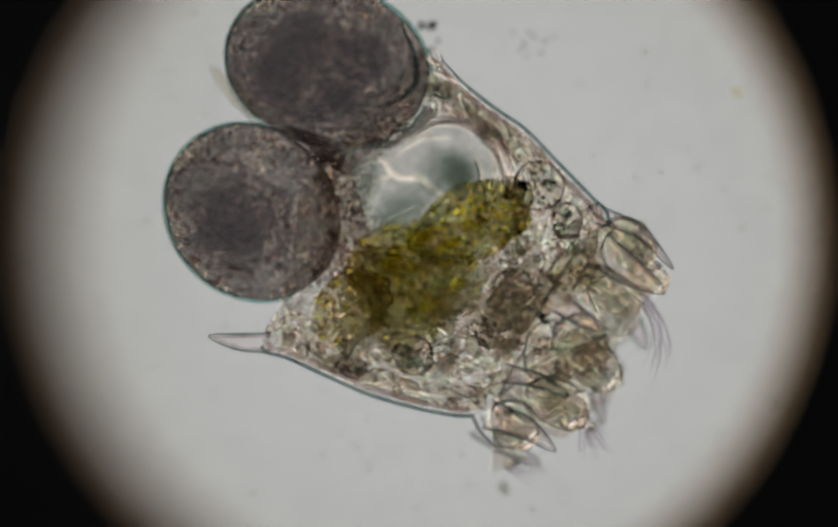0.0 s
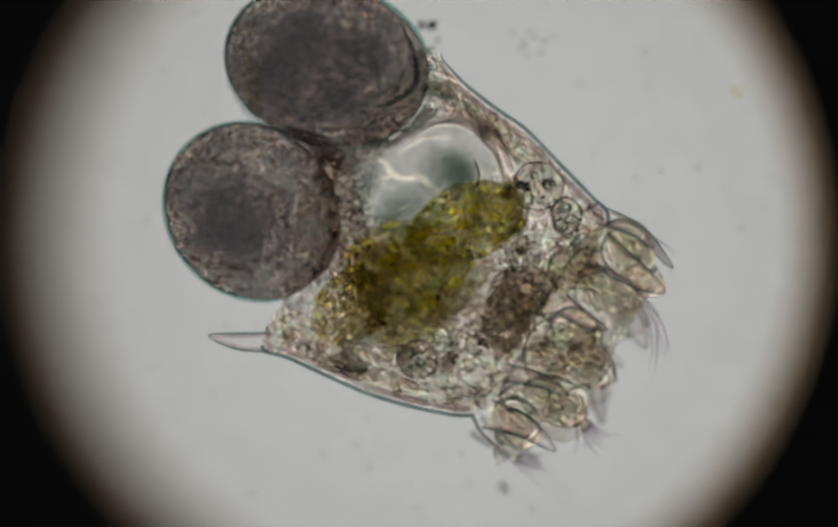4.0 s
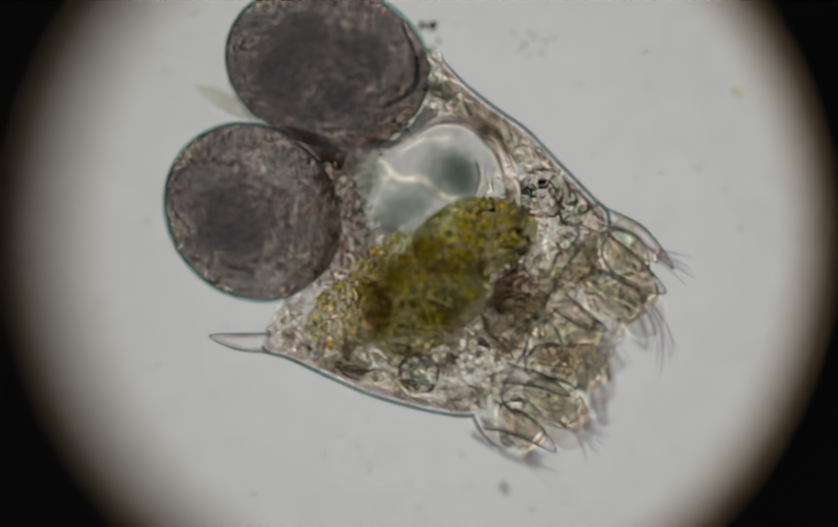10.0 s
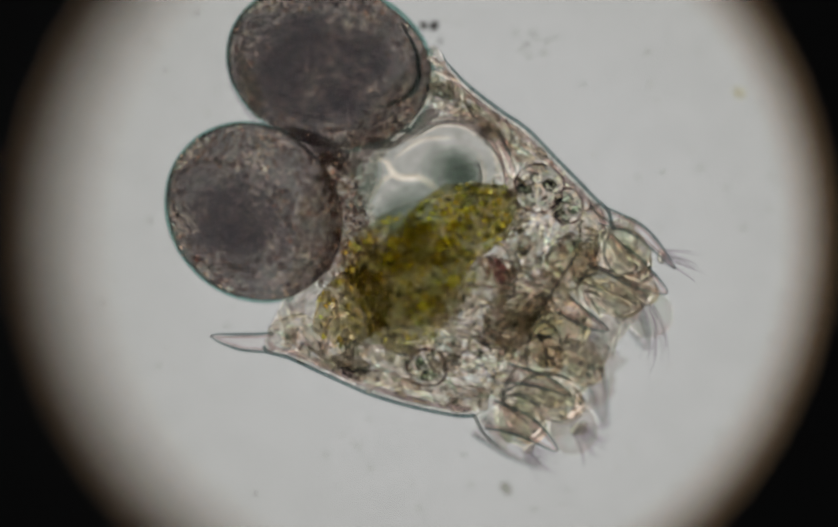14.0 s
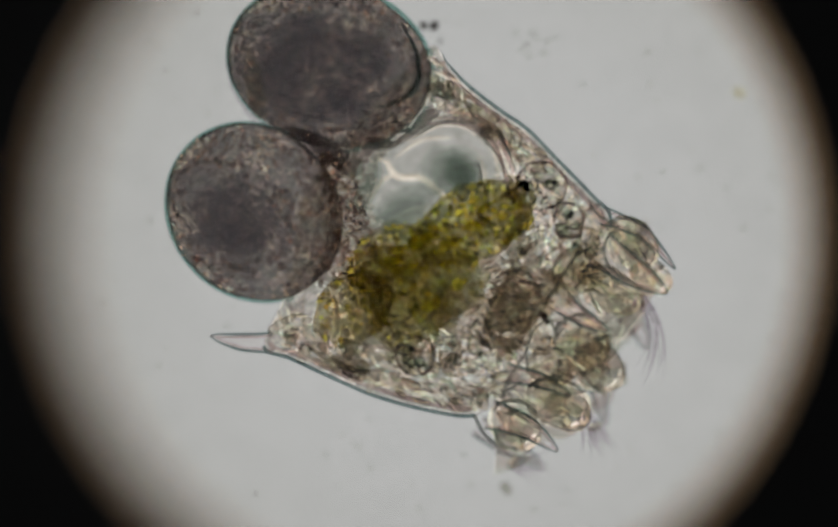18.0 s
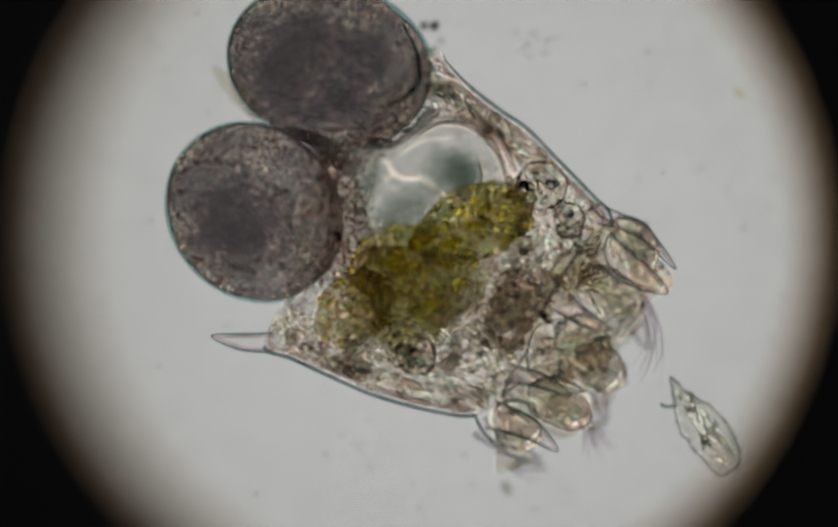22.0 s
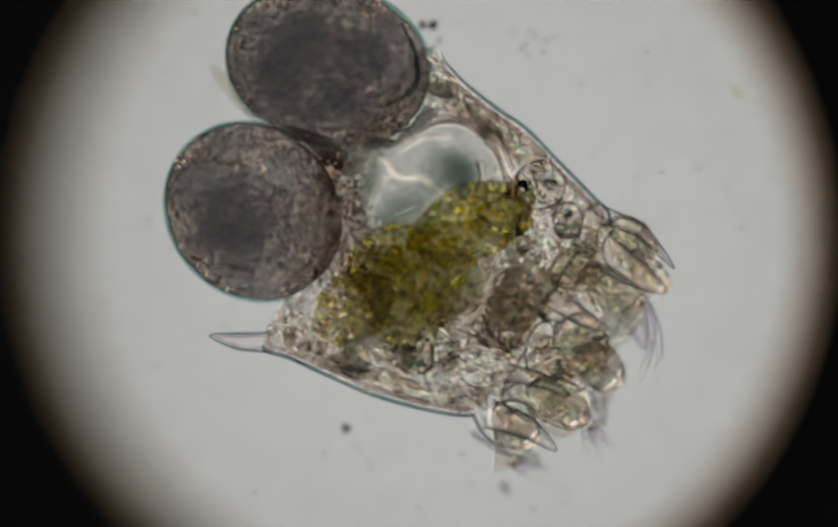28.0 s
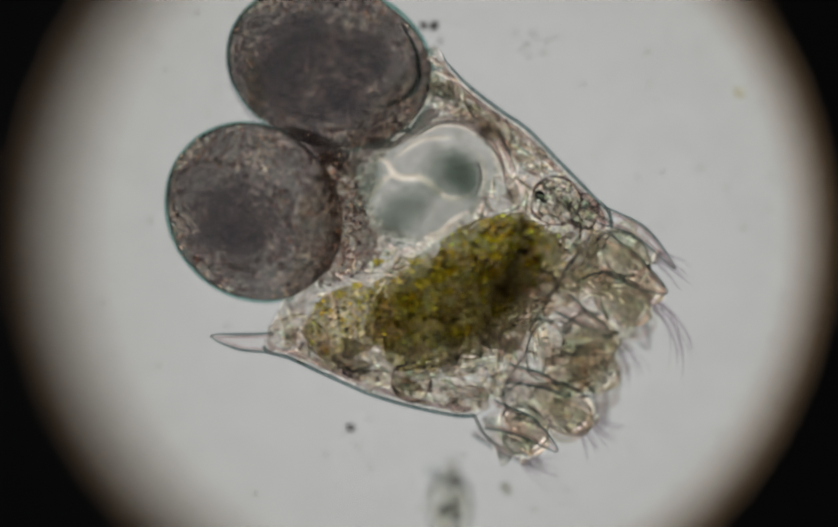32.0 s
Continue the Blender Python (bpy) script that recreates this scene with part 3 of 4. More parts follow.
def build_body_tissue():
    """The wrinkled living layer that lines the shell, in the plane of focus."""
    edge = curve_points([(x, y, 0) for x, y in LORICA], 160, True)
    mid = Vector((800, 480, 0))
    bm = bmesh.new()
    n, steps = len(edge), 44
    for side in (1, -1):
        rows = []
        for k in range(1, steps + 1):
            f = k / steps
            ring = []
            for p in edge:
                q = mid + (p - mid) * f * 0.985
                lump = 0.002 * noise.noise(Vector((q.x, q.y, 0)) * 0.03)
                ring.append(bm.verts.new(place(q.x, q.y, -0.008 + lump + side * 0.004 * math.sqrt(max(0.0, 1 - f ** 6)))))
            rows.append(ring)
        c = bm.verts.new(place(mid.x, mid.y, -0.008 + side * 0.004))
        for i in range(n):
            bm.faces.new((c, rows[0][i], rows[0][(i + 1) % n]))
            for A, B in zip(rows, rows[1:]):
                bm.faces.new((A[i], B[i], B[(i + 1) % n], A[(i + 1) % n]))
    bmesh.ops.remove_doubles(bm, verts=bm.verts, dist=1e-6)
    # the bladder fills an opening in this layer
    hole = []
    for fc in bm.faces:
        o = fc.calc_center_median() - place(812, 330, 0)
        u, w = o.x * 0.79 + o.y * 0.62, -o.x * 0.62 + o.y * 0.79
        if (u / (128 * UNIT)) ** 2 + (w / (92 * UNIT)) ** 2 < 1 + 0.25 * noise.noise(o * 60):
            hole.append(fc)
    bmesh.ops.delete(bm, geom=hole, context="FACES")
    bmesh.ops.recalc_face_normals(bm, faces=bm.faces)
    part("body_tissue", bm, M_BODY, rotifer, "pinkish clear wrinkled tissue lining the shell", under=M_CLEAR)


build_body_tissue()


def build_spines():
    for base, mid, tip, w, z0, z1 in (((1124, 402), (1200, 436), (1264, 504), 34, 0.0, 0.0), ((1120, 466), (1184, 508), (1249, 549), 74, 0.0, 0.002),
                                      ((1050, 566), (1096, 598), (1139, 619), 40, 0.004, 0.004), ((945, 698), (1010, 712), (1069, 741), 36, 0.004, 0.002),
                                      ((915, 775), (985, 800), (1044, 845), 56, 0.0, 0.0)):
        spine("front_spine", base, mid, tip, w, z0, z1, M_SPINE, "pointed clear spine with dark and pinkish edges", 0.0008)
    for base, mid, tip, w in (((1112, 522), (1178, 588), (1213, 654), 44), ((1076, 616), (1110, 692), (1132, 796), 40),
                              ((960, 722), (1014, 764), (1070, 790), 34), ((894, 796), (960, 840), (1014, 872), 38)):
        spine("lower_spine", base, mid, tip, w, -0.04, -0.05, M_SPINE_LOW, "blunt grey spine under the shell", 0.0008, 0.3)
    spine("rear_spine", (512, 642), (450, 640), (394, 629), 40, 0.0, 0.0, M_SPINE, "slender pointed clear rear spine", 0.0008)
    # the scalloped front margin of the shell and its seams
    for k, run in enumerate((((1158, 428), (1136, 446), (1130, 478), (1152, 512), (1196, 534)), ((1142, 508), (1092, 520), (1079, 548), (1096, 590)),
                             ((1062, 594), (1006, 610), (986, 655), (992, 700), (1020, 714)), ((972, 718), (946, 734), (946, 756), (988, 792)),
                             ((1108, 436), (1058, 508), (1006, 592)), ((986, 655), (958, 700), (936, 744)), ((1100, 372), (1118, 402), (1150, 418)))):
        pts = curve_points([place(x, y, 0.012) for x, y in run], 26)
        part("margin_edge", tube(pts, [0.0004 + 0.0005 * math.sin(math.pi * i / 25) for i in range(26)], 8), M_SEAM, lorica, "scalloped front edge of the shell")


build_spines()


def build_static_tissue():
    """Cells and fibres that stay in place in the shell."""
    lower = [(560, 575), (600, 640), (700, 655), (820, 640), (900, 600), (980, 640), (930, 740), (885, 772), (790, 755), (640, 700), (520, 650), (505, 600)]
    front = [(950, 330), (1050, 330), (1130, 410), (1120, 500), (1060, 570), (990, 610), (965, 668), (925, 640), (905, 590), (960, 480)]
    ridge = [(810, 110), (930, 220), (985, 252), (1060, 330), (1000, 330), (940, 280), (880, 225), (800, 190)]
    kinds = []
    for k in range(8):
        r = random.Random(300 + k)
        me = bpy.data.meshes.new("cell")
        bm = blob(1 / UNIT * r.uniform(0.9, 1.9), 1 / UNIT * r.uniform(0.5, 0.9), 0.75, r.uniform(0, 180), 0.42, 2.0, k + 0.5, 3)
        bm.to_mesh(me)
        bm.free()
        for p in me.polygons:
            p.use_smooth = True
        me.materials.append(M_CELL)
        kinds.append(me)
    gland_at = place(1012, 348, 0)
    for poly, count, seed, r0, r1, z0, z1, label in ((lower, 170, 11, 5, 17, -0.014, 0.006, "small clear rounded cells along the lower side"),
                                                     (front, 230, 12, 5, 16, -0.014, 0.008, "small clear yellowish cells behind the mouth"),
                                                     ([(690, 610), (800, 560), (860, 470), (950, 400), (985, 520), (930, 640), (850, 670), (720, 650)], 150, 14, 6, 17, -0.026, -0.012, "clear yellowish cells behind the stomach"),
                                                     ([(600, 560), (640, 500), (700, 468), (770, 474), (760, 560), (690, 620), (606, 612)], 50, 15, 4, 12, -0.05, -0.038, "clear cells between ovary and stomach"),
                                                     (ridge, 120, 13, 4, 12, -0.012, 0.006, "small clear cells along the shell ridge")):
        spots = [(p, r) for p, r in scatter(poly, count, seed, r0, r1, z0, z1) if Vector((p.x - gland_at.x, p.y - gland_at.y)).length > 50 * UNIT]
        r = random.Random(seed)
        for p, rad in spots:
            if rad > 8 * UNIT:
                ob = new("cell", r.choice(kinds))
                ob.matrix_basis = Matrix.Translation(p) @ pose(0, 0, 0, 0, 0, r.uniform(0, 360)) @ Matrix.Diagonal((rad, rad, rad, 1))
                ob.parent = rotifer
        part_mesh("cell_tissue", grains([s for s in spots if s[1] <= 8 * UNIT], seed), M_CELL, rotifer, label)["kind"] = "stuff"
    for poly, count, seed, aim, spread, label in ((lower, 300, 611, 22, 35, "fine bright and dark wrinkles along the lower side"), (front, 420, 612, 40, 90, "fine bright and dark wrinkles behind the mouth"),
                                                  ([(600, 560), (640, 500), (700, 468), (770, 474), (760, 560), (690, 620), (606, 612)], 60, 615, 40, 90, "fine wrinkles between ovary and stomach"),
                                                  (ridge, 170, 613, 42, 30, "fine wrinkles along the shell ridge"),
                                                  ([(690, 640), (800, 580), (860, 490), (890, 390), (930, 330), (985, 330), (985, 520), (930, 640), (850, 680)], 170, 614, 40, 90, "fine wrinkles behind the stomach")):
        spots = [(p, 0.55 * r) for p, r in scatter(poly, count, seed, 3.5, 8.5, -0.008, 0.004)]
        faceted("wrinkled_tissue", wrinkles(spots, seed, aim, spread), M_WRINKLE, rotifer, label)
    ovary = [(590, 284), (650, 300), (668, 335), (680, 385), (704, 440), (708, 474), (682, 506), (648, 522), (616, 536), (588, 532), (586, 518), (600, 494), (610, 450), (612, 395), (601, 330)]
    part("ovary", slab(ovary, (655, 430), 0.007, 3.0), M_OVARY, rotifer, "greyish granular ovary beside the egg", at=Vector((0, 0, -0.03)), under=M_THIN)
    part_mesh("ovary_mass", grains(scatter(ovary, 420, 21, 2.5, 6, -0.006, 0.006), 4, 1), M_YOLK_GRAIN, rotifer, "fine pale granules of the ovary")["kind"] = "stuff"
    sausage = curve_points([place(572, 600, 0), place(604, 642, 0), place(664, 668, 0), place(724, 672, 0), place(764, 668, 0)], 34)
    gut_end = part("intestine", tube(sausage, [max(0.0012, 27 * UNIT * math.sin(math.pi * (0.06 + 0.9 * i / 33)) ** 0.6) for i in range(34)], 16, 0.5), M_INTESTINE, rotifer,
                   "greyish clear intestine below the stomach")
    for side in (1, -1):
        run = []
        for i, p in enumerate(sausage):
            t = (sausage[min(33, i + 1)] - sausage[max(0, i - 1)]).normalized()
            run.append(p + Vector((-t.y, t.x, 0)) * side * 25 * UNIT * math.sin(math.pi * (0.06 + 0.9 * i / 33)) ** 0.6)
        part("intestine_edge", tube(run, [0.0004 + 0.0006 * math.sin(math.pi * i / 33) for i in range(34)], 8), M_FIBRE, gut_end, "thin dark edge of the intestine")
    for heart, duct in (((640, 290), [(566, 258), (605, 268), (660, 266), (722, 252), (716, 276), (690, 296), (668, 325), (640, 330), (612, 312), (586, 284)]),
                        ((760, 243), [(700, 262), (745, 238), (790, 204), (824, 196), (812, 226), (770, 256), (720, 280)]),
                        ((592, 266), [(528, 232), (568, 240), (612, 258), (645, 282), (642, 318), (606, 310), (576, 290), (545, 262)])):
        part("oviduct", slab(duct, heart, 0.006, heart[0] * 0.1), M_DUCT, rotifer, "brownish tissue between the two eggs", at=Vector((0, 0, -0.03)), under=M_THIN)
    # long muscle fibres along the lower side and under the ridge
    for k in range(5):
        o = 7 * k
        pts = curve_points([place(566 - 1.6 * o, 556 + 0.9 * o, 0.004), place(572 - 0.9 * o, 612 + 0.9 * o, 0.005), place(622 - 0.4 * o, 668 + 0.6 * o, 0.006),
                            place(700 + o, 698 + 0.7 * o, 0.004), place(800 + 2 * o, 702 + 1.4 * o, 0.002)], 30)
        part("muscle_fibre", tube(pts, [0.0005 + 0.0008 * math.sin(math.pi * i / 29) for i in range(30)], 8), (M_FIBRE, M_CREASE)[k % 2], rotifer, "pale wavy muscle fibre")
    for k in range(5):
        o = 9 * k
        pts = curve_points([place(800 + o, 232 - 0.6 * o, 0.004), place(862 + o, 232 - 0.3 * o, 0.006), place(922 + 0.7 * o, 268, 0.006), place(950 + 0.6 * o, 340 - o, 0.002)], 24)
        part("muscle_fibre", tube(pts, [0.0007 + 0.0009 * math.sin(math.pi * i / 23) for i in range(24)], 8), M_CREASE if k % 2 else M_RIM_IN, rotifer, "pale wavy muscle fibre")
    bladder = part("bladder", blob(138, 105, 0.02, 38, 0.12, 1.4, 2.0), M_BLADDER, rotifer, "large clear bladder with soft grey folds", at=place(812, 335, -0.022))
    # stacked tinted blobs put the folds' soft shading into colour
    for x, y, a, b, r in ((868, 330, 46, 24, -62), (842, 322, 46, 40, 10), (744, 404, 66, 34, 42), (684, 352, 20, 52, -18)):
        for k, g in enumerate((1.3, 1.1, 0.9, 0.7, 0.45)):
            part("bladder_fold", blob(a * g, b * g, 0.003 * g, r, 0.1, 1.5, x + k), M_FOLD_SHADE, bladder, "soft grey-green fold", at=place(x, y, -0.042 - 0.003 * k) - bladder.location)
    for run, w in ((((694, 296), (722, 302), (742, 330), (790, 334), (838, 372), (886, 366)), 1.5), (((760, 268), (820, 236), (880, 240), (940, 300), (950, 350)), 1.0),
                   (((884, 240), (922, 280), (938, 340)), 0.8), (((862, 226), (910, 244), (946, 300), (956, 360)), 0.9), (((738, 296), (790, 262), (850, 258)), 0.8),
                   (((880, 210), (926, 240), (960, 300), (962, 372)), 0.8), (((896, 290), (908, 330), (896, 372)), 0.7), (((690, 380), (716, 338), (742, 330)), 0.9),
                   (((692, 392), (704, 446), (750, 470), (806, 452), (850, 410), (900, 392)), 1.3)):
        pts = curve_points([place(x, y, -0.028) for x, y in run], 28)
        crease = part("bladder_crease", roof_fold(pts, 0.0012 * w), M_WRINKLE, bladder, "pale crease of the bladder wall")
        crease.location = -bladder.location
        for p in crease.data.polygons:
            p.use_smooth = False
    for run in (((770, 262), (824, 230), (880, 232), (914, 262)), ((900, 252), (934, 296), (946, 346)), ((884, 216), (936, 258), (966, 320)), ((892, 300), (900, 332), (888, 366))):
        pts = curve_points([place(x, y, 0.0) for x, y in run], 24)
        part("bladder_rim", tube(pts, [0.0003 + 0.0006 * math.sin(math.pi * i / 23) for i in range(24)], 8), M_SEAM, bladder, "thin dark outline of the bladder wall").location = -bladder.location
    part("oil_drop", blob(17, 24, 0.004, 25, 0.4, 1.5, 8.0, 4), M_INTESTINE, rotifer, "bright clear drop between the eggs", at=place(665, 318, 0.012))


build_static_tissue()

# ---- the parts that move inside the animal: places in four states ----
# rest, drawn in, pushed forward, head open; E is a stronger B
TIMELINE = [(0, "A"), (0.42, "A"), (0.57, "B"), (1.55, "B"), (1.93, "C"), (2.08, "C"), (2.35, "D"), (2.6, "D"), (2.9, "A"), (3.2, "A"),
            (3.4, "D"), (3.7, "D"), (4.2, "A"), (6.7, "A"), (6.9, "D"), (7.15, "D"), (7.4, "A"), (8.18, "A"), (8.32, "B"), (9.3, "B"),
            (9.68, "C"), (9.82, "C"), (10.12, "D"), (10.2, "D"), (10.45, "A"), (12.25, "A"), (12.45, "D"), (13.15, "D"), (13.4, "A"), (13.75, "A"), (13.95, "D"),
            (14.15, "D"), (14.45, "A"), (15.3, "A"), (15.45, "B"), (16.7, "B"), (16.93, "C"), (17.1, "C"), (17.4, "D"), (17.6, "D"),
            (17.9, "A"), (19.3, "A"), (19.45, "D"), (19.65, "D"), (19.9, "A"), (20.2, "A"), (20.4, "D"), (20.8, "D"), (21.0, "A"),
            (22.3, "A"), (22.48, "B"), (23.55, "B"), (23.9, "C"), (24.1, "C"), (24.4, "D"), (24.65, "D"), (24.9, "A"), (25.05, "A"),
            (25.18, "D"), (25.55, "D"), (25.8, "A"), (28.3, "A"), (28.45, "D"), (28.65, "D"), (28.85, "A"), (30.3, "A"), (30.5, "E"),
            (31.55, "E"), (31.93, "C"), (32.0, "C")]
MOVERS = []


def mover(ob, states, shake=0.0):
    """Remember how a part moves: state -> (x, y, z, turn)."""
    MOVERS.append((ob, states, shake))
    x, y, z, r = states["A"]
    ob.matrix_basis = Matrix.Translation(place(x, y, z)) @ pose(0, 0, 0, 0, 0, r)
    return ob


def states(a, b, c, d, z=0.0, zb=None, turns=(0, 0, 0, 0)):
    zb = z if zb is None else zb
    return {"A": (*a, z, turns[0]), "B": (*b, zb, turns[1]), "C": (*c, z, turns[2]), "D": (*d, z, turns[3])}


def pressed(st):
    """The drawn-in state once more, further up towards the eggs."""
    x, y, z, turn = st["B"]
    return {**st, "E": (x - 20, y - 28 + 0.1 * (y - 450), z, turn + 6)}


def build_gut():
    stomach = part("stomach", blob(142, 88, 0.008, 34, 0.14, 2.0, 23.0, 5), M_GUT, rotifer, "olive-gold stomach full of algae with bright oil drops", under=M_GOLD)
    mover(stomach, pressed(states((756, 556), (752, 530), (832, 590), (750, 552), -0.034, turns=(0, 16, -16, 2))), 1.2)
    sac = part("stomach_wall", blob(124, 112, 0.012, 50, 0.05, 1.6, 5.0, 5), M_SAC, rotifer, "smooth grey-green wall of the stomach")
    mover(sac, pressed(states((800, 500), (832, 398), (876, 545), (786, 490), -0.012, turns=(0, 10, -20, 0))), 1.0)
    for k, (a, b, rot, st, mat) in enumerate((
            (80, 62, 40, states((662, 576), (658, 574), (650, 604), (662, 576), -0.004, turns=(0, 12, -16, 0)), M_GUT_TIP),
            (116, 82, 35, states((782, 512), (826, 468), (846, 560), (774, 512), -0.003, turns=(0, 22, -8, 0)), M_GUT_IN),
            (118, 68, 24, states((890, 416), (840, 374), (940, 478), (860, 418), -0.006, turns=(0, 20, -22, -2)), M_GUT_TOP),
            (88, 54, 32, states((728, 482), (752, 420), (772, 544), (722, 468), -0.016, turns=(0, 8, 0, 0)), M_GUT_MID),
            (84, 66, 48, states((826, 534), (832, 508), (896, 584), (816, 528), -0.024, turns=(0, 20, 0, 0)), M_GUT_MID),
            (78, 56, 14, states((766, 596), (786, 560), (790, 642), (760, 600), -0.007, turns=(0, 30, 0, 0)), M_GUT_IN),
            (64, 50, 20, states((936, 404), (876, 424), (960, 452), (896, 400), -0.002, turns=(0, 30, -30, 0)), M_GUT_IN),
            (66, 52, 60, states((706, 520), (708, 488), (742, 600), (700, 516), -0.009, turns=(0, 20, 20, 0)), M_GUT_IN))):
        lobe = part("stomach_lobe", blob(a, b, 0.008, rot, 0.2, 2.1, 3.0 + k), mat, rotifer, "olive-gold granular stomach lobe full of algae", under=M_GOLD)
        me = grains(in_blob(a, b, 0.006, rot, int(a * b / 26), 31 + k, 2.2, 7, 0.0, 1.04), 40 + k)
        part_mesh("food_mass", me, M_FOOD, lobe, "glinting yellow-green algae granules")["kind"] = "stuff"
        dense = 48 if k in (2, 3, 6) else 190
        spots = [(p + Vector((0, 0, 0.004)), r) for p, r in in_blob(a, b, 0.003, rot, int(a * b / dense), 131 + k, 2.2, 5.6, 0.0, 1.04)]
        faceted("oil_mass", droplets(spots, 140 + k), M_GLINT, lobe, "bright golden oil drops")
        # a few large drops that stand out one by one
        x0, y0 = st["D"][:2]
        for x, y, r in DROPS.get(k, ()):
            faceted("oil_drop", droplets([(Vector((0, 0, 0)), 1.2 * r * UNIT), (Vector((1.5 * r * UNIT, 0.6 * r * UNIT, 0.001)), 0.7 * r * UNIT)], 300 + x, 0.0, 0.82, 0.96), M_GLINT, lobe,
                    "large bright golden oil drop").location = ((x - x0) * UNIT, (y0 - y) * UNIT, 0.01 - st["D"][2])
        mover(lobe, pressed(st), 2.0)


# lobe -> drops (x, y, radius)
DROPS = {0: ((657, 506, 6), (683, 453, 6), (634, 530, 6)), 1: ((825, 461, 12), (792, 573, 11), (763, 500, 6)), 2: ((830, 401, 7), (870, 396, 7), (846, 424, 7), (908, 410, 6)),
         3: ((770, 441, 13), (738, 456, 10), (795, 430, 7)), 4: ((846, 526, 9), (820, 489, 7)), 6: ((942, 421, 7), (926, 384, 6)), 7: ((727, 487, 11), (736, 503, 9))}
build_gut()


def finger(i, count, length, width, spread, r):
    """One soft fold of a row, running along local x and rounded at the end."""
    a = radians((i / (count - 1) - 0.5) * spread + r.uniform(-8, 8))
    ln, w, bend = length * r.uniform(0.7, 1.1) * UNIT, width * r.uniform(0.7, 1.25) * UNIT, radians(r.uniform(-35, 25))
    y0, z0 = (i / (count - 1) - 0.5) * width * 3.2 * UNIT, r.uniform(-0.006, 0.006)
    pts, rad = [], []
    for j in range(24):
        f = j / 23
        u = (f - 0.5) * ln
        pts.append(Vector((math.cos(a + bend * f) * u, y0 + math.sin(a + bend * f) * u, z0 + 0.003 * math.sin(5 * f + i))))
        rad.append(max(0.0004, w * (math.sin(math.pi * min(0.985, 0.04 + f * 0.95)) ** 0.5) * (0.7 + 0.4 * f + 0.14 * math.sin(11 * f + i))))
    return tube(pts, rad, 16, 0.8)


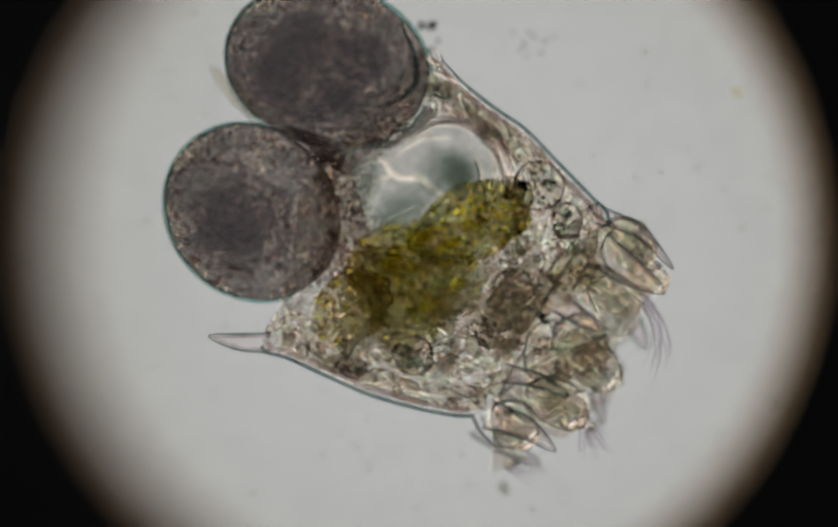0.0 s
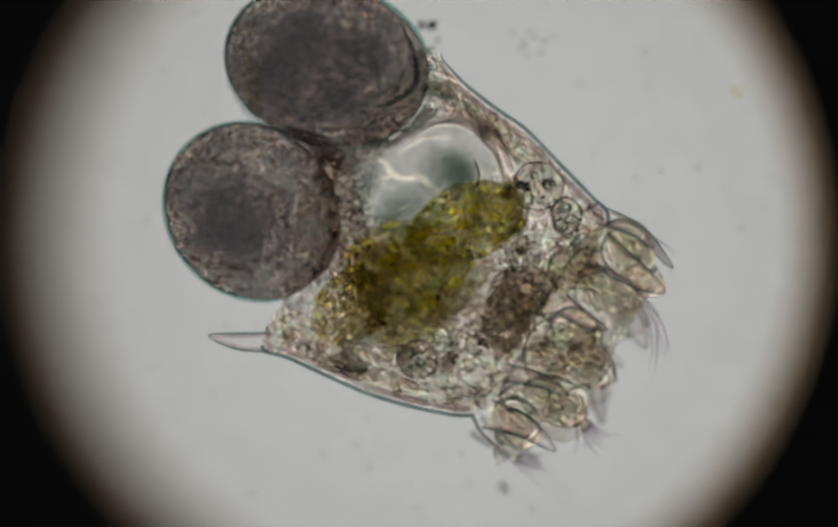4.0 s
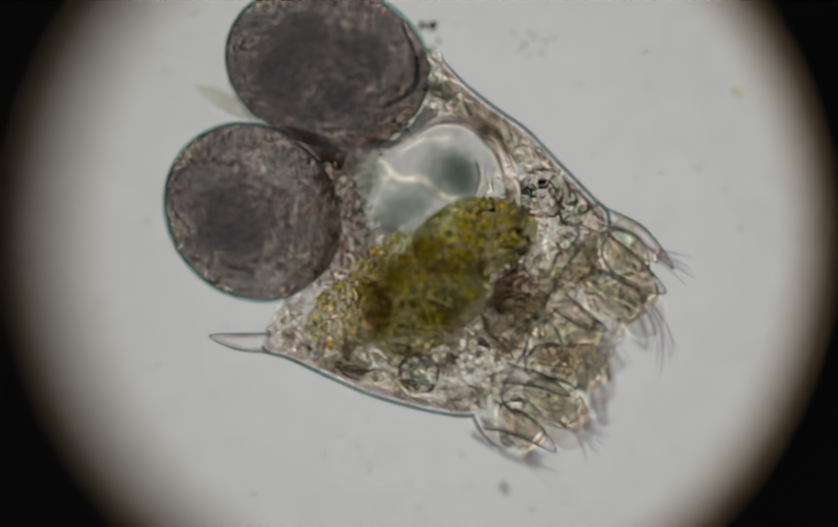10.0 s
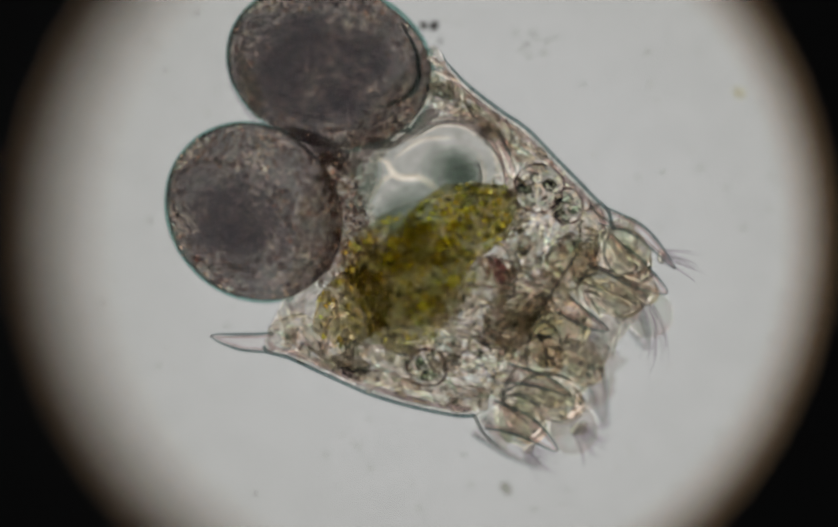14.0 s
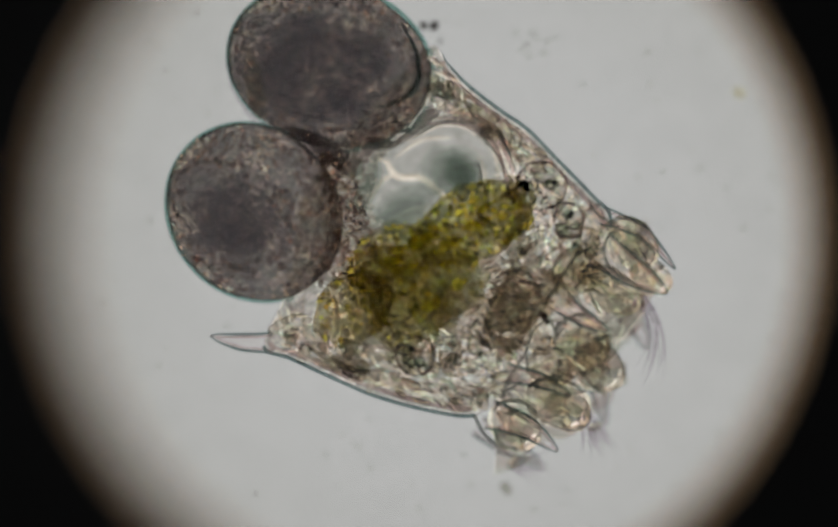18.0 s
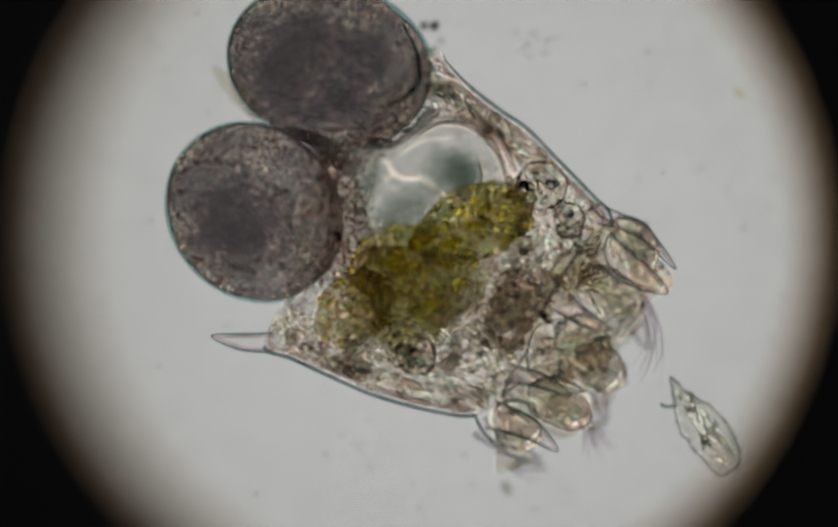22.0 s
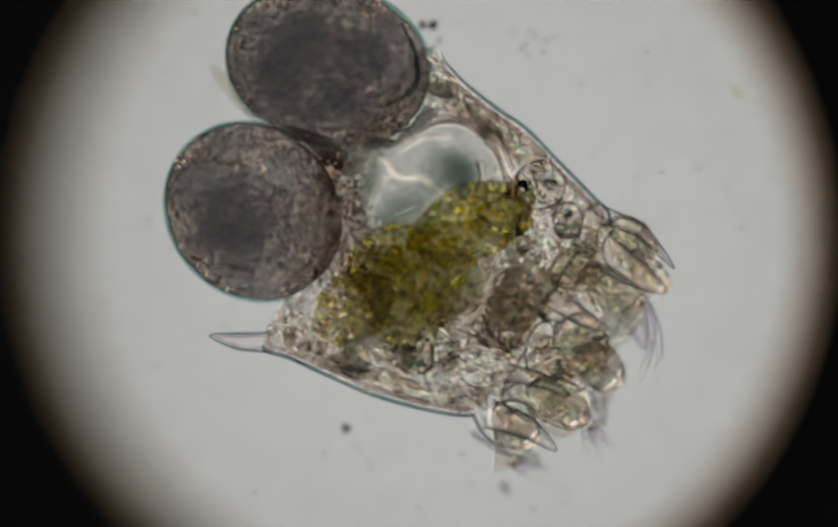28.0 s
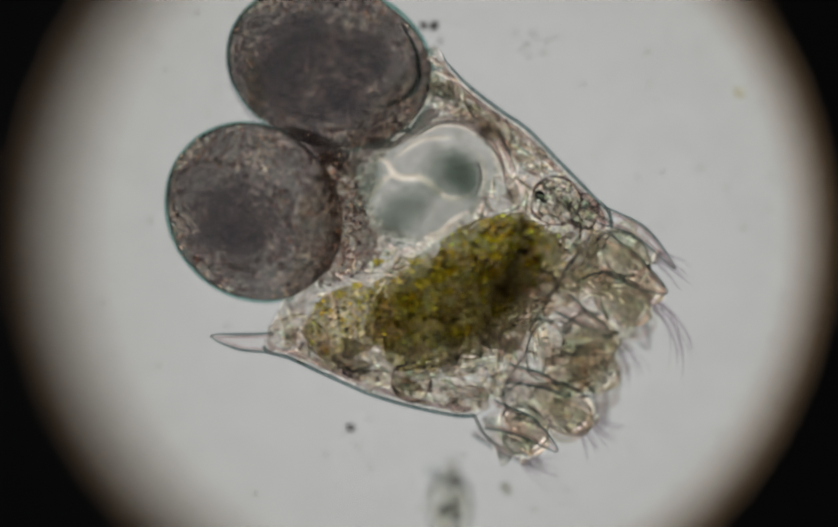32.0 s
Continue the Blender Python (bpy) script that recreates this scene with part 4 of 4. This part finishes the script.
def build_head():
    for a, b, beads, st in ((46, 46, 19, states((1012, 348), (968, 302), (1040, 376), (1008, 352), 0.004, turns=(0, 30, -15, 5))),
                            (27, 34, 9, states((1064, 414), (1056, 356), (1092, 396), (1062, 386), 0.004)),
                            (36, 36, 14, states((778, 666), (766, 658), (770, 716), (800, 688), 0.002, turns=(0, 20, -30, 10)))):
        gland = part("gastric_gland", blob(a, b, 0.012, 0, 0.05, 1.4, a * 0.13), M_GLAND, rotifer, "round clear gland packed with bright beads")
        ring = [Vector((a * UNIT * (1 + 0.06 * math.sin(3 * q + a) + 0.03 * math.sin(7 * q)) * math.cos(q), b * UNIT * (1 + 0.04 * math.cos(2 * q)) * math.sin(q), 0)) for q in (2 * math.pi * i / 60 for i in range(60))]
        part("gland_outline", tube(ring, [0.0007 + 0.0003 * math.sin(5 * i / 9.5) for i in range(60)], 8, 1.0, True), M_GLAND_RIM, gland, "brownish outline of the gland")
        for p, r in in_blob(a * 0.76, b * 0.72, 0.004, 0, beads, 51 + a, 6, 11, 0.15):
            part("gland_bead", blob(r / UNIT, r / UNIT * 0.9, r * 0.8, 0, 0.05, 1.5, r * 999, 3), M_BEAD, gland, at=p)
        mover(gland, st)
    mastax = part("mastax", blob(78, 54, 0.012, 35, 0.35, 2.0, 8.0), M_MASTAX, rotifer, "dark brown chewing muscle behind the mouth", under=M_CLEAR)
    mover(mastax, states((956, 562), (878, 482), (968, 552), (984, 590), -0.032, turns=(0, -45, 10, 0)))
    for k, (a, b, st) in enumerate(((40, 26, states((990, 552), (930, 482), (985, 570), (990, 586), -0.02)), (44, 30, states((944, 596), (860, 490), (960, 530), (962, 600), -0.022)))):
        jaw = part("jaw", blob(a, b, 0.008, 20, 0.3, 2.0, 9.0 + k, 4), M_JAW, rotifer, "small dark jaw plate", under=M_CLEAR)
        mover(jaw, st)
    eye = part("eyespot", blob(17, 28, 0.006, 10, 0.45, 2.0, 10.0, 3), M_EYE, rotifer, "dark red eyespot")
    mover(eye, {"A": (1000, 548, -0.05, 0), "B": (905, 484, -0.05, 60), "C": (1004, 525, -0.04, 0), "D": (934, 510, -0.012, 8)})
    clear = part("clear_vesicle", blob(34, 46, 0.012, -15, 0.25, 1.5, 11.0, 4), M_GLAND, rotifer, "bright clear vesicle beside the eyespot")
    mover(clear, states((1042, 560), (944, 450), (1050, 560), (900, 530), 0.008))
    sheet = part("head_tissue", blob(205, 96, 0.006, 58, 0.25, 2.2, 15.0, 5), M_BODY, rotifer, "clear wrinkled tissue of the head", under=M_CLEAR)
    mover(sheet, states((1075, 595), (985, 555), (1075, 600), (1070, 595), -0.016, -0.022, (0, 0, 0, 0)))
    # sheets added for the head's grey haze; drawn in, they darken the stomach
    for a, b, rot, seed, st in ((150, 62, 72, 16.0, states((1140, 560), (836, 392), (1140, 575), (1120, 560), -0.046, -0.05, (0, -30, 0, 0))),
                                (120, 78, 30, 17.0, states((1040, 730), (742, 548), (1050, 735), (1040, 722), -0.046, -0.05))):
        base = part("head_base", blob(a, b, 0.006, rot, 0.3, 2.0, seed, 5), M_HAZE, rotifer, "soft grey base of the wheel organ", under=M_CLEAR)
        mover(base, st)
    # soft lobes of the head and the wheel organ
    for k, (a, b, rot, st) in enumerate((
            (56, 42, -35, states((1180, 455), (1080, 440), (1165, 480), (1170, 475), 0.004, -0.02, (0, 0, 0, -10))),
            (62, 40, -30, states((1140, 545), (1040, 525), (1160, 560), (1140, 550), 0.0, -0.022, (0, 0, -10, 0))),
            (52, 58, 10, states((1085, 645), (836, 420), (1100, 640), (1050, 610), -0.008, -0.026)),
            (62, 46, -25, states((1045, 755), (950, 668), (1050, 765), (1030, 745), -0.002, -0.026, (0, 0, 0, 12))),
            (50, 44, -40, states((965, 795), (902, 738), (980, 805), (975, 785), -0.002, -0.026)),
            (44, 40, 0, states((1030, 690), (880, 400), (1060, 700), (1010, 670), 0.004, -0.02)),
            (50, 44, -30, states((1120, 690), (1040, 580), (1110, 690), (1080, 680), -0.01, -0.028)),
            (46, 36, -60, states((1000, 620), (790, 596), (1020, 640), (1010, 640), 0.006, -0.02)),
            (40, 34, -20, states((1215, 520), (748, 560), (1200, 540), (1190, 540), -0.008, -0.026)),
            (46, 40, 0, states((1080, 510), (1000, 440), (1100, 520), (1070, 490), 0.004, -0.016)))):
        r = random.Random(12 + k)
        skin = M_CORONA if k < 5 else M_HEAD
        lobe = part("head_lobe", blob(a * 1.06, b * 1.0, 0.011, 0, 0.22, 1.7, 33.0 + k), M_LOBE, rotifer, "soft clear rounded lobe of the wheel organ", under=M_CLEAR)
        for i in (1, 2, 3):
            part("fold", finger(i, 5, a * 1.9, b * 0.34, 40, r), skin, lobe, under=M_CLEAR)
        # a pale arc put in as highlight on the outer side, a dark one as shadow inside
        lip = [Vector((a * 0.9 * UNIT * math.cos(q), b * 0.86 * UNIT * math.sin(q), 0.006)) for q in (radians(-58 + 106 * i / 19) for i in range(20))]
        rim = part("lobe_lip", roof_fold(lip, 0.0026, 1.0), M_WRINKLE, lobe, "pale cream lip of the lobe")
        for p in rim.data.polygons:
            p.use_smooth = False
        crease = [Vector((a * 1.0 * UNIT * math.cos(q), b * 0.98 * UNIT * math.sin(q), 0.004)) for q in (radians(60 + 130 * i / 19) for i in range(20))]
        part("lobe_crease", tube(crease, [0.0004 + 0.0012 * math.sin(math.pi * i / 19) for i in range(20)], 8), M_SEAM, lobe, "dark crease of the lobe")
        folds = [(p, 0.6 * r) for p, r in in_blob(a, b, 0.006, 0, 12, 261 + k, 4, 8, 0.0)]
        faceted("fold_tissue", wrinkles(folds, 270 + k, 0, 50, 0.3), M_WRINKLE, lobe, "fine bright and dark wrinkles")
        mover(lobe, {s: (x, y, z - (0.006 if k < 5 else 0.012), turn + rot) for s, (x, y, z, turn) in st.items()}, 1.5)
    for k, (r, st) in enumerate(((44, states((1160, 590), (1060, 540), (1190, 590), (1216, 588), -0.03)), (48, states((1050, 770), (960, 690), (1060, 780), (1072, 802), -0.03)))):
        ring = part("corona_bubble", blob(r, r * 1.05, 0.013, 0, 0.04, 1.3, 20.0 + k), M_BUBBLE, rotifer, "thin clear swollen membrane of the wheel organ")
        mover(ring, st, 1.0)
    horn = bmesh.new()
    pts = curve_points([place(784 - 12, 493.5 - 52, 0), place(784 - 4, 493.5, 0), place(784 + 8, 493.5 + 34, 0)], 14)
    add_tube(horn, pts, [(13 + 32 * (i / 13) ** 1.6) * UNIT * (1, 0.95, 0.7)[max(0, i - 11)] for i in range(14)], 16, 0.35)
    bmesh.ops.recalc_face_normals(horn, faces=horn.faces)
    flare = part("feeler", horn, M_LOBE, rotifer, "trumpet-shaped clear feeler with flared end", under=M_CLEAR)
    mover(flare, states((954, 842), (930, 760), (945, 820), (935, 790), -0.022, -0.03, (0, 40, 25, 40)), 3)


build_head()


def cilium(i, count, length, spread, bend, r, thick):
    """One fine tapering hair of a brush, along local x."""
    a = radians((i / max(1, count - 1) - 0.5) * spread + r.uniform(-3, 3))
    ln, bd, z = length * r.uniform(0.75, 1.05) * UNIT, radians(bend + r.uniform(-8, 8)), r.uniform(-0.006, 0.006)
    y0 = (i / max(1, count - 1) - 0.5) * 20 * UNIT
    pts = [Vector((math.cos(a + bd * f) * ln * f, y0 + math.sin(a + bd * f) * ln * f, z * f)) for f in (j / 11 for j in range(12))]
    return tube(pts, [thick * UNIT * (1 - 0.75 * j / 11) for j in range(12)], 6)


def build_cilia():
    for k, (n, ln, sp, bend, st) in enumerate((
            (7, 80, 26, -12, states((1200, 430), (1110, 440), (1225, 480), (1240, 478), -0.01, -0.03, (-60, -40, -30, -8))),
            (9, 165, 10, -38, states((1195, 555), (1080, 520), (1205, 560), (1180, 540), -0.02, -0.03, (-42, -45, -20, -35))),
            (8, 90, 24, -25, states((1120, 640), (1010, 560), (1150, 640), (1100, 620), -0.03, -0.03, (-50, -50, -40, -40))),
            (8, 70, 30, -10, states((1090, 775), (980, 680), (1080, 790), (1080, 800), -0.02, -0.03, (-55, -50, -40, -45))),
            (7, 75, 40, 20, states((960, 868), (930, 770), (985, 860), (990, 840), -0.03, -0.03, (-25, -40, -40, -50))),
            (6, 60, 30, 10, states((1110, 800), (1000, 690), (1110, 790), (1090, 800), -0.024, -0.03, (-75, -50, -40, -20))))):
        r = random.Random(80 + k)
        tuft = part("cilia_tuft", blob(9, 14, 0.003, 0, 0.15, 1.5, k, 3), M_CORONA, rotifer, "brush of fine pale beating cilia")
        for i in range(n + 3):
            part("cilium", cilium(i, n + 3, ln, sp, bend, r, 2.4), M_CILIA, tuft)
        mover(tuft, st, 7.0)


build_cilia()


def build_foot():
    """The small tail foot between the eggs."""
    pts = [Vector((f * 138 * UNIT, 0, 0)) for f in (i / 17 for i in range(18))]
    rad = [(6 + 13 * math.sin(math.pi * min(1, f * 1.05)) ** 0.8 * (1 - 0.35 * f)) * UNIT * (1 if f < 0.9 else (1.02 - f) / 0.12) for f in (i / 17 for i in range(18))]
    return part("foot", tube(pts, rad, 12, 0.45), M_FOOT, rotifer, "faint clear tail foot between the eggs")


foot = build_foot()

# mottled tissue that hides the near side of the lower egg
tail = part("tail_tissue", blob(34, 84, 0.004, 12, 0.25, 1.9, 61.0), M_CLEAR, rotifer, "grey-brown granular tissue by the eggs", at=place(628, 386, 0.026))
part_mesh("granule_mass", grains(in_blob(54, 112, 0.006, 12, 130, 611, 2.2, 5.5, 0.0, 1.0), 612), M_YOLK_GRAIN, tail, "fine grey-brown granules")["kind"] = "stuff"
faceted("droplet_mass", droplets([(p, 0.6 * q) for p, q in in_blob(50, 108, 0.006, 12, 70, 613, 2.5, 6, 0.0, 1.0)], 614), M_SPARK, tail, "tiny bright droplets")


# ---- the two eggs ----
def build_egg(center, a, b, rot, seed, inner, cores, label, pale, arc):
    egg = thing("egg", label, "egg", "eggs carried by the rotifer", place(*center, 0.0))
    shell = part("shell", blob(a, b, 0.054, rot, 0.012, 1.2, seed, 5), M_SHELL, egg, "thin clear shell with a greenish rim")
    dx, dy, ia, ib = inner
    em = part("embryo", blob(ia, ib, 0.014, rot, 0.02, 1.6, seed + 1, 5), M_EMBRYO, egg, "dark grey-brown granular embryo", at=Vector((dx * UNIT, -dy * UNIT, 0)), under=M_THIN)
    for x, y, ca, cb, cr in cores:
        for k, g in enumerate((1.2, 0.85)):
            part("yolk", blob(ca * g, cb * g, 0.004, cr + 20 * k, 0.2, 1.7, seed + x + k), M_YOLK, egg, "dense dark yolk mass", at=Vector((x * UNIT, -y * UNIT, -0.03 - 0.009 * k)))
    # teal line along part of the outline paints the lens's colour fringe
    rim = [Vector((math.cos(q) * a * UNIT, math.sin(q) * b * UNIT, 0)) for q in (radians(arc[0] + (arc[1] - arc[0]) * i / 119) for i in range(120))]
    turn = pose(0, 0, 0, 0, 0, rot)
    part("shell_rim", tube([turn @ p for p in rim], [0.0003 + 0.0013 * math.sin(math.pi * i / 119) ** 0.4 for i in range(120)], 8), M_TEAL, egg, "blue-green rim of the shell").location.z = -0.02
    r = random.Random(int(seed * 7))
    spots = []
    for p, rad in in_blob(ia, ib, 0.010, rot, 2300, int(seed * 10), 2.0, 5.2, 0.0, 0.985):
        thin = max([math.exp(-(((p.x / UNIT - x) / sp) ** 2 + ((-p.y / UNIT - y) / (sp * 0.7)) ** 2)) for x, y, sp in pale])
        for x, y, ca, cb, cr in cores:
            d = pose(0, 0, 0, 0, 0, -cr) @ Vector((p.x / UNIT - x, p.y / UNIT + y, 0))
            thin = max(thin, 1.05 * min(1.0, 3 * max(0.0, 1.15 - math.hypot(d.x / ca, d.y / cb))))
        if r.random() > 0.9 * thin:
            spots.append((p, rad))
    part_mesh("yolk_mass", grains(spots, int(seed * 3), 1), M_YOLK_GRAIN, em, "fine brown yolk granules")["kind"] = "stuff"
    sparks = [(p + Vector((0, 0, 0.012)), 0.55 * rad) for p, rad in spots[::5]]
    faceted("droplet_mass", droplets(sparks, int(seed * 13)), M_SPARK, em, "tiny bright droplets in the yolk")
    return egg


egg_upper = build_egg((617, 122), 196, 154, -16, 3.3, (-2, 0, 193, 152), [(-14, 0, 148, 116, -14), (-36, 14, 116, 96, -6)],
          "large dark oval egg with embryo carried by the rotifer", [(110, 0, 70), (60, -60, 40)], (-75, 245))
build_egg((476, 397), 177, 158, -45, 4.7, (0, 0, 175, 156), [(-44, 4, 100, 82, -40), (-50, 20, 66, 52, -20)],
          "dark round egg with mottled embryo beside the larger egg", [(-30, -75, 46), (50, -70, 44), (30, 125, 48), (110, 40, 50), (-110, -60, 30)], (105, 340))


pts = curve_points([place(752, 46, 0.004), place(776, 92, 0.006), place(784, 138, 0.006), place(772, 172, 0.006), place(736, 194, 0.005), place(704, 202, 0.004)], 34)
part("embryo_edge", tube(pts, [0.0004 + 0.0013 * math.sin(math.pi * i / 33) for i in range(34)], 8), M_RIM, egg_upper, "dark inner outline of the embryo").location = -egg_upper.location

# ---- drifting and lying bits ----
def build_empty_shell():
    """The cast shell of a small animal, pointed at one end."""
    ob = thing("drifting_shell", "small clear empty pointed shell drifting in the water", "empty shell", "drifting empty shells")
    bm = bmesh.new()
    prof = [(-108, 2), (-85, 9), (-66, 15), (-50, 24), (-25, 34), (10, 39), (45, 37), (75, 32), (94, 26), (103, 16)]
    pts = curve_points([(x * UNIT, (4 * math.sin(x / 40)) * UNIT, 0) for x, _ in prof], 40)
    rr = [p.x for p in curve_points([(r * UNIT, 0, 0) for _, r in prof], 40)]
    add_tube(bm, pts, [max(0.0004, r) for r in rr], 18, 0.45)
    bmesh.ops.recalc_face_normals(bm, faces=bm.faces)
    for v in bm.verts:
        v.co += v.co.normalized() * 0.0022 * noise.noise(v.co * 210)
    part("shell_body", bm, M_FLAKE, ob, "wrinkled clear empty shell")
    edge = [Vector((p.x, p.y + r * s, 0.0)) for s in (1, -1) for p, r in (zip(pts, rr) if s == 1 else list(zip(pts, rr))[::-1])]
    edge = [p + p.normalized() * 0.0022 * noise.noise(p * 210) for p in edge]
    part("shell_rim", tube(edge, [0.0009] * len(edge), 8, 1.0, True), M_SEAM, ob, "dark jagged rim")
    for k, (y0, y1, x0, x1) in enumerate(((10, 4, -60, 30), (-8, -16, -40, 60), (2, 20, 0, 80), (-20, 8, 20, 90), (16, -4, -30, 40))):
        fold = curve_points([(x0 * UNIT, y0 * UNIT, 0.003), ((x0 + x1) / 2 * UNIT, (y0 + y1) / 2 * UNIT + 0.0016, 0.005), (x1 * UNIT, y1 * UNIT, 0.003)], 16)
        part("shell_fold", tube(fold, [0.0005 + 0.0015 * math.sin(math.pi * i / 15) for i in range(16)], 8, 0.6), (M_CELL, M_BEAD, M_SEAM)[k % 3], ob, "bright fold of the shell")
    inner = [(p, 0.5 * r) for p, r in in_blob(86, 26, 0.006, 0, 46, 91, 3.5, 8)]
    faceted("wrinkled_lining", wrinkles(inner, 92, 0, 50, 0.35), M_WRINKLE, ob, "fine bright and dark wrinkles of the shell")
    part("dark_hook", tube(curve_points([(-58 * UNIT, -20 * UNIT, 0), (-66 * UNIT, -38 * UNIT, 0), (-76 * UNIT, -44 * UNIT, 0)], 8), [0.0011] * 8, 8), M_RIM, ob, "small dark hook")
    return ob


shell_one = build_empty_shell()
shell_two = copy_thing(shell_one, pose(0, 0, 0))
tagged(shell_two, "faint clear empty shell drifting past below the rotifer")


def dust(x, y, r, seed, name="dust_grain", label="tiny dark dust grain on the slide", mat=None, flat=0.7):
    ob = part(name, blob(r, r * 0.8, r * UNIT * flat, seed * 40, 0.3, 1.6, seed, 3), mat or M_DUST, at=place(x, y, SLIDE_TOP + r * UNIT * flat * 0.8))
    return tagged(ob, label, "dust", "dust on the slide")


dust(812, 49, 10, 1.0)
dust(793, 48, 8, 2.0)
dust(824, 77, 4, 3.0)
for i, (x, y, r) in enumerate(((182, 272, 4), (192, 567, 4), (297, 685, 4), (405, 743, 3), (132, 380, 3), (1091, 158, 3), (672, 836, 4), (660, 828, 3), (690, 785, 3),
                               (1441, 330, 4), (311, 650, 3), (965, 62, 4), (985, 85, 5), (1003, 72, 4), (1018, 100, 5), (990, 104, 4), (975, 95, 4), (1240, 322, 4), (640, 815, 3))):
    dust(x, y, r, 4.0 + i, "clear_speck", "tiny clear speck on the glass slide", M_SPECK)
dust(947, 914, 13, 30.0, "clear_speck", "blurred grey speck on the glass slide", M_SPECK)
dust(1384, 174, 14, 31.0, "clear_speck", "pale round speck on the glass slide", M_PALE, 0.3)
faint = [(place(rng.uniform(120, 1480), rng.uniform(20, 960), SLIDE_TOP + 0.0006), rng.uniform(1.5, 4.5) * UNIT) for _ in range(150)]
tagged(part_mesh("slide_specks", grains(faint, 77, 2, 0.5), M_SPECK), "many faint tiny specks on the glass slide", "specks", kind="stuff")
wanderer = dust(649, 801, 9, 33.0, "drifting_grain", "dark grain that drifts in and settles")


def motions():
    r = random.Random(5)
    for ob, st, shake in MOVERS:
        rows = []
        steps = list(TIMELINE)
        if shake > 2:
            for (t0, s0), (t1, s1) in zip(TIMELINE, TIMELINE[1:]):
                if s0 == s1 and t1 - t0 > 0.5:
                    n = int((t1 - t0) / 0.3)
                    steps += [(t0 + (t1 - t0) * (i + 1) / (n + 1), s0) for i in range(n)]
            steps.sort()
        for t, s in steps:
            x, y, z, turn = st[s] if s in st else st["B"]
            jx, jy, jt = (r.uniform(-1, 1) * shake for _ in range(3))
            rows.append((t, Matrix.Translation(place(x + 0.5 * jx, y + 0.5 * jy, z)) @ pose(0, 0, 0, 0, 0, turn + jt)))
        walk(ob, rows)
    # the foot sways out between the eggs and slips back under them
    hid, up, side, low = 100, 133, 153, 172
    sway = [(0, up), (0.4, up), (0.7, 150), (1.2, hid), (2.6, hid), (2.9, up), (3.2, up), (3.6, hid), (5.2, hid), (5.8, low), (6.2, low), (6.6, up), (6.8, hid),
            (7.5, hid), (7.8, up), (8.2, up), (8.6, hid), (9.6, hid), (10.0, side), (10.4, up), (11.4, up), (11.8, 136), (12.2, 136), (12.6, hid), (13.2, hid),
            (13.5, up), (13.8, hid), (14.4, up), (15.2, hid), (17.3, hid), (17.6, side), (18.0, hid), (18.6, up), (19.2, up), (19.6, hid), (21.4, hid), (21.7, up),
            (22.1, up), (22.5, hid), (26.8, hid), (27.3, up), (28.2, up), (28.6, hid), (29.2, up), (30.2, up), (30.6, hid), (32, hid)]
    walk(foot, [(t, Matrix.Translation(place(488, 222, -0.035)) @ pose(0, 0, 0, 0, 0, a)) for t, a in sway])
    drift_one = [(0, 1900, 640, 20), (19.8, 1840, 650, 20), (20.0, 1590, 672, 28), (20.1, 1429, 693, 33), (20.2, 1395, 690, 36), (20.4, 1363, 740, 48), (20.7, 1355, 742, 50),
                 (21.0, 1306, 762, 48), (21.5, 1262, 815, 68), (22.0, 1312, 797, 58), (22.2, 1316, 797, 58), (22.5, 1335, 750, 45), (23.0, 1348, 694, 36),
                 (23.5, 1360, 712, 36), (24.0, 1376, 742, 38), (24.5, 1355, 749, 45), (25.0, 1312, 820, 56), (25.5, 1320, 808, 50), (27.0, 1700, 1150, 40), (32, 1900, 1300, 40)]
    walk(shell_one, [(t, Matrix.Translation(place(x, y, -0.02)) @ pose(0, 0, 0, 0, 0, -a)) for t, x, y, a in drift_one])
    drift_two = [(0, 980, 1400, 80), (31.0, 975, 1300, 80), (31.4, 945, 1040, 85), (31.6, 950, 985, 82), (31.8, 944, 975, 80), (32.0, 842, 935, 96)]
    rise = {31.8: (-0.01, 12), 32.0: (0.085, 44)}
    walk(shell_two, [(t, Matrix.Translation(place(x, y, rise.get(t, (-0.03, 0))[0])) @ pose(0, 0, 0, 0, 0, -a) @ pose(0, 0, 0, 0, rise.get(t, (0, 0))[1], 0))
                     for t, x, y, a in drift_two])
    z = SLIDE_TOP + 9 * UNIT * 0.56
    walk(wanderer, [(t, Matrix.Translation(place(x, y, z)) @ pose(0, 0, 0, 0, 0, a)) for t, x, y, a in
                    ((0, 420, 1300, 0), (25.4, 430, 1250, 0), (27.3, 648, 802, 60), (28.0, 650, 803, 60), (30, 654, 803, 66), (32.0, 656, 801, 72))])


motions()
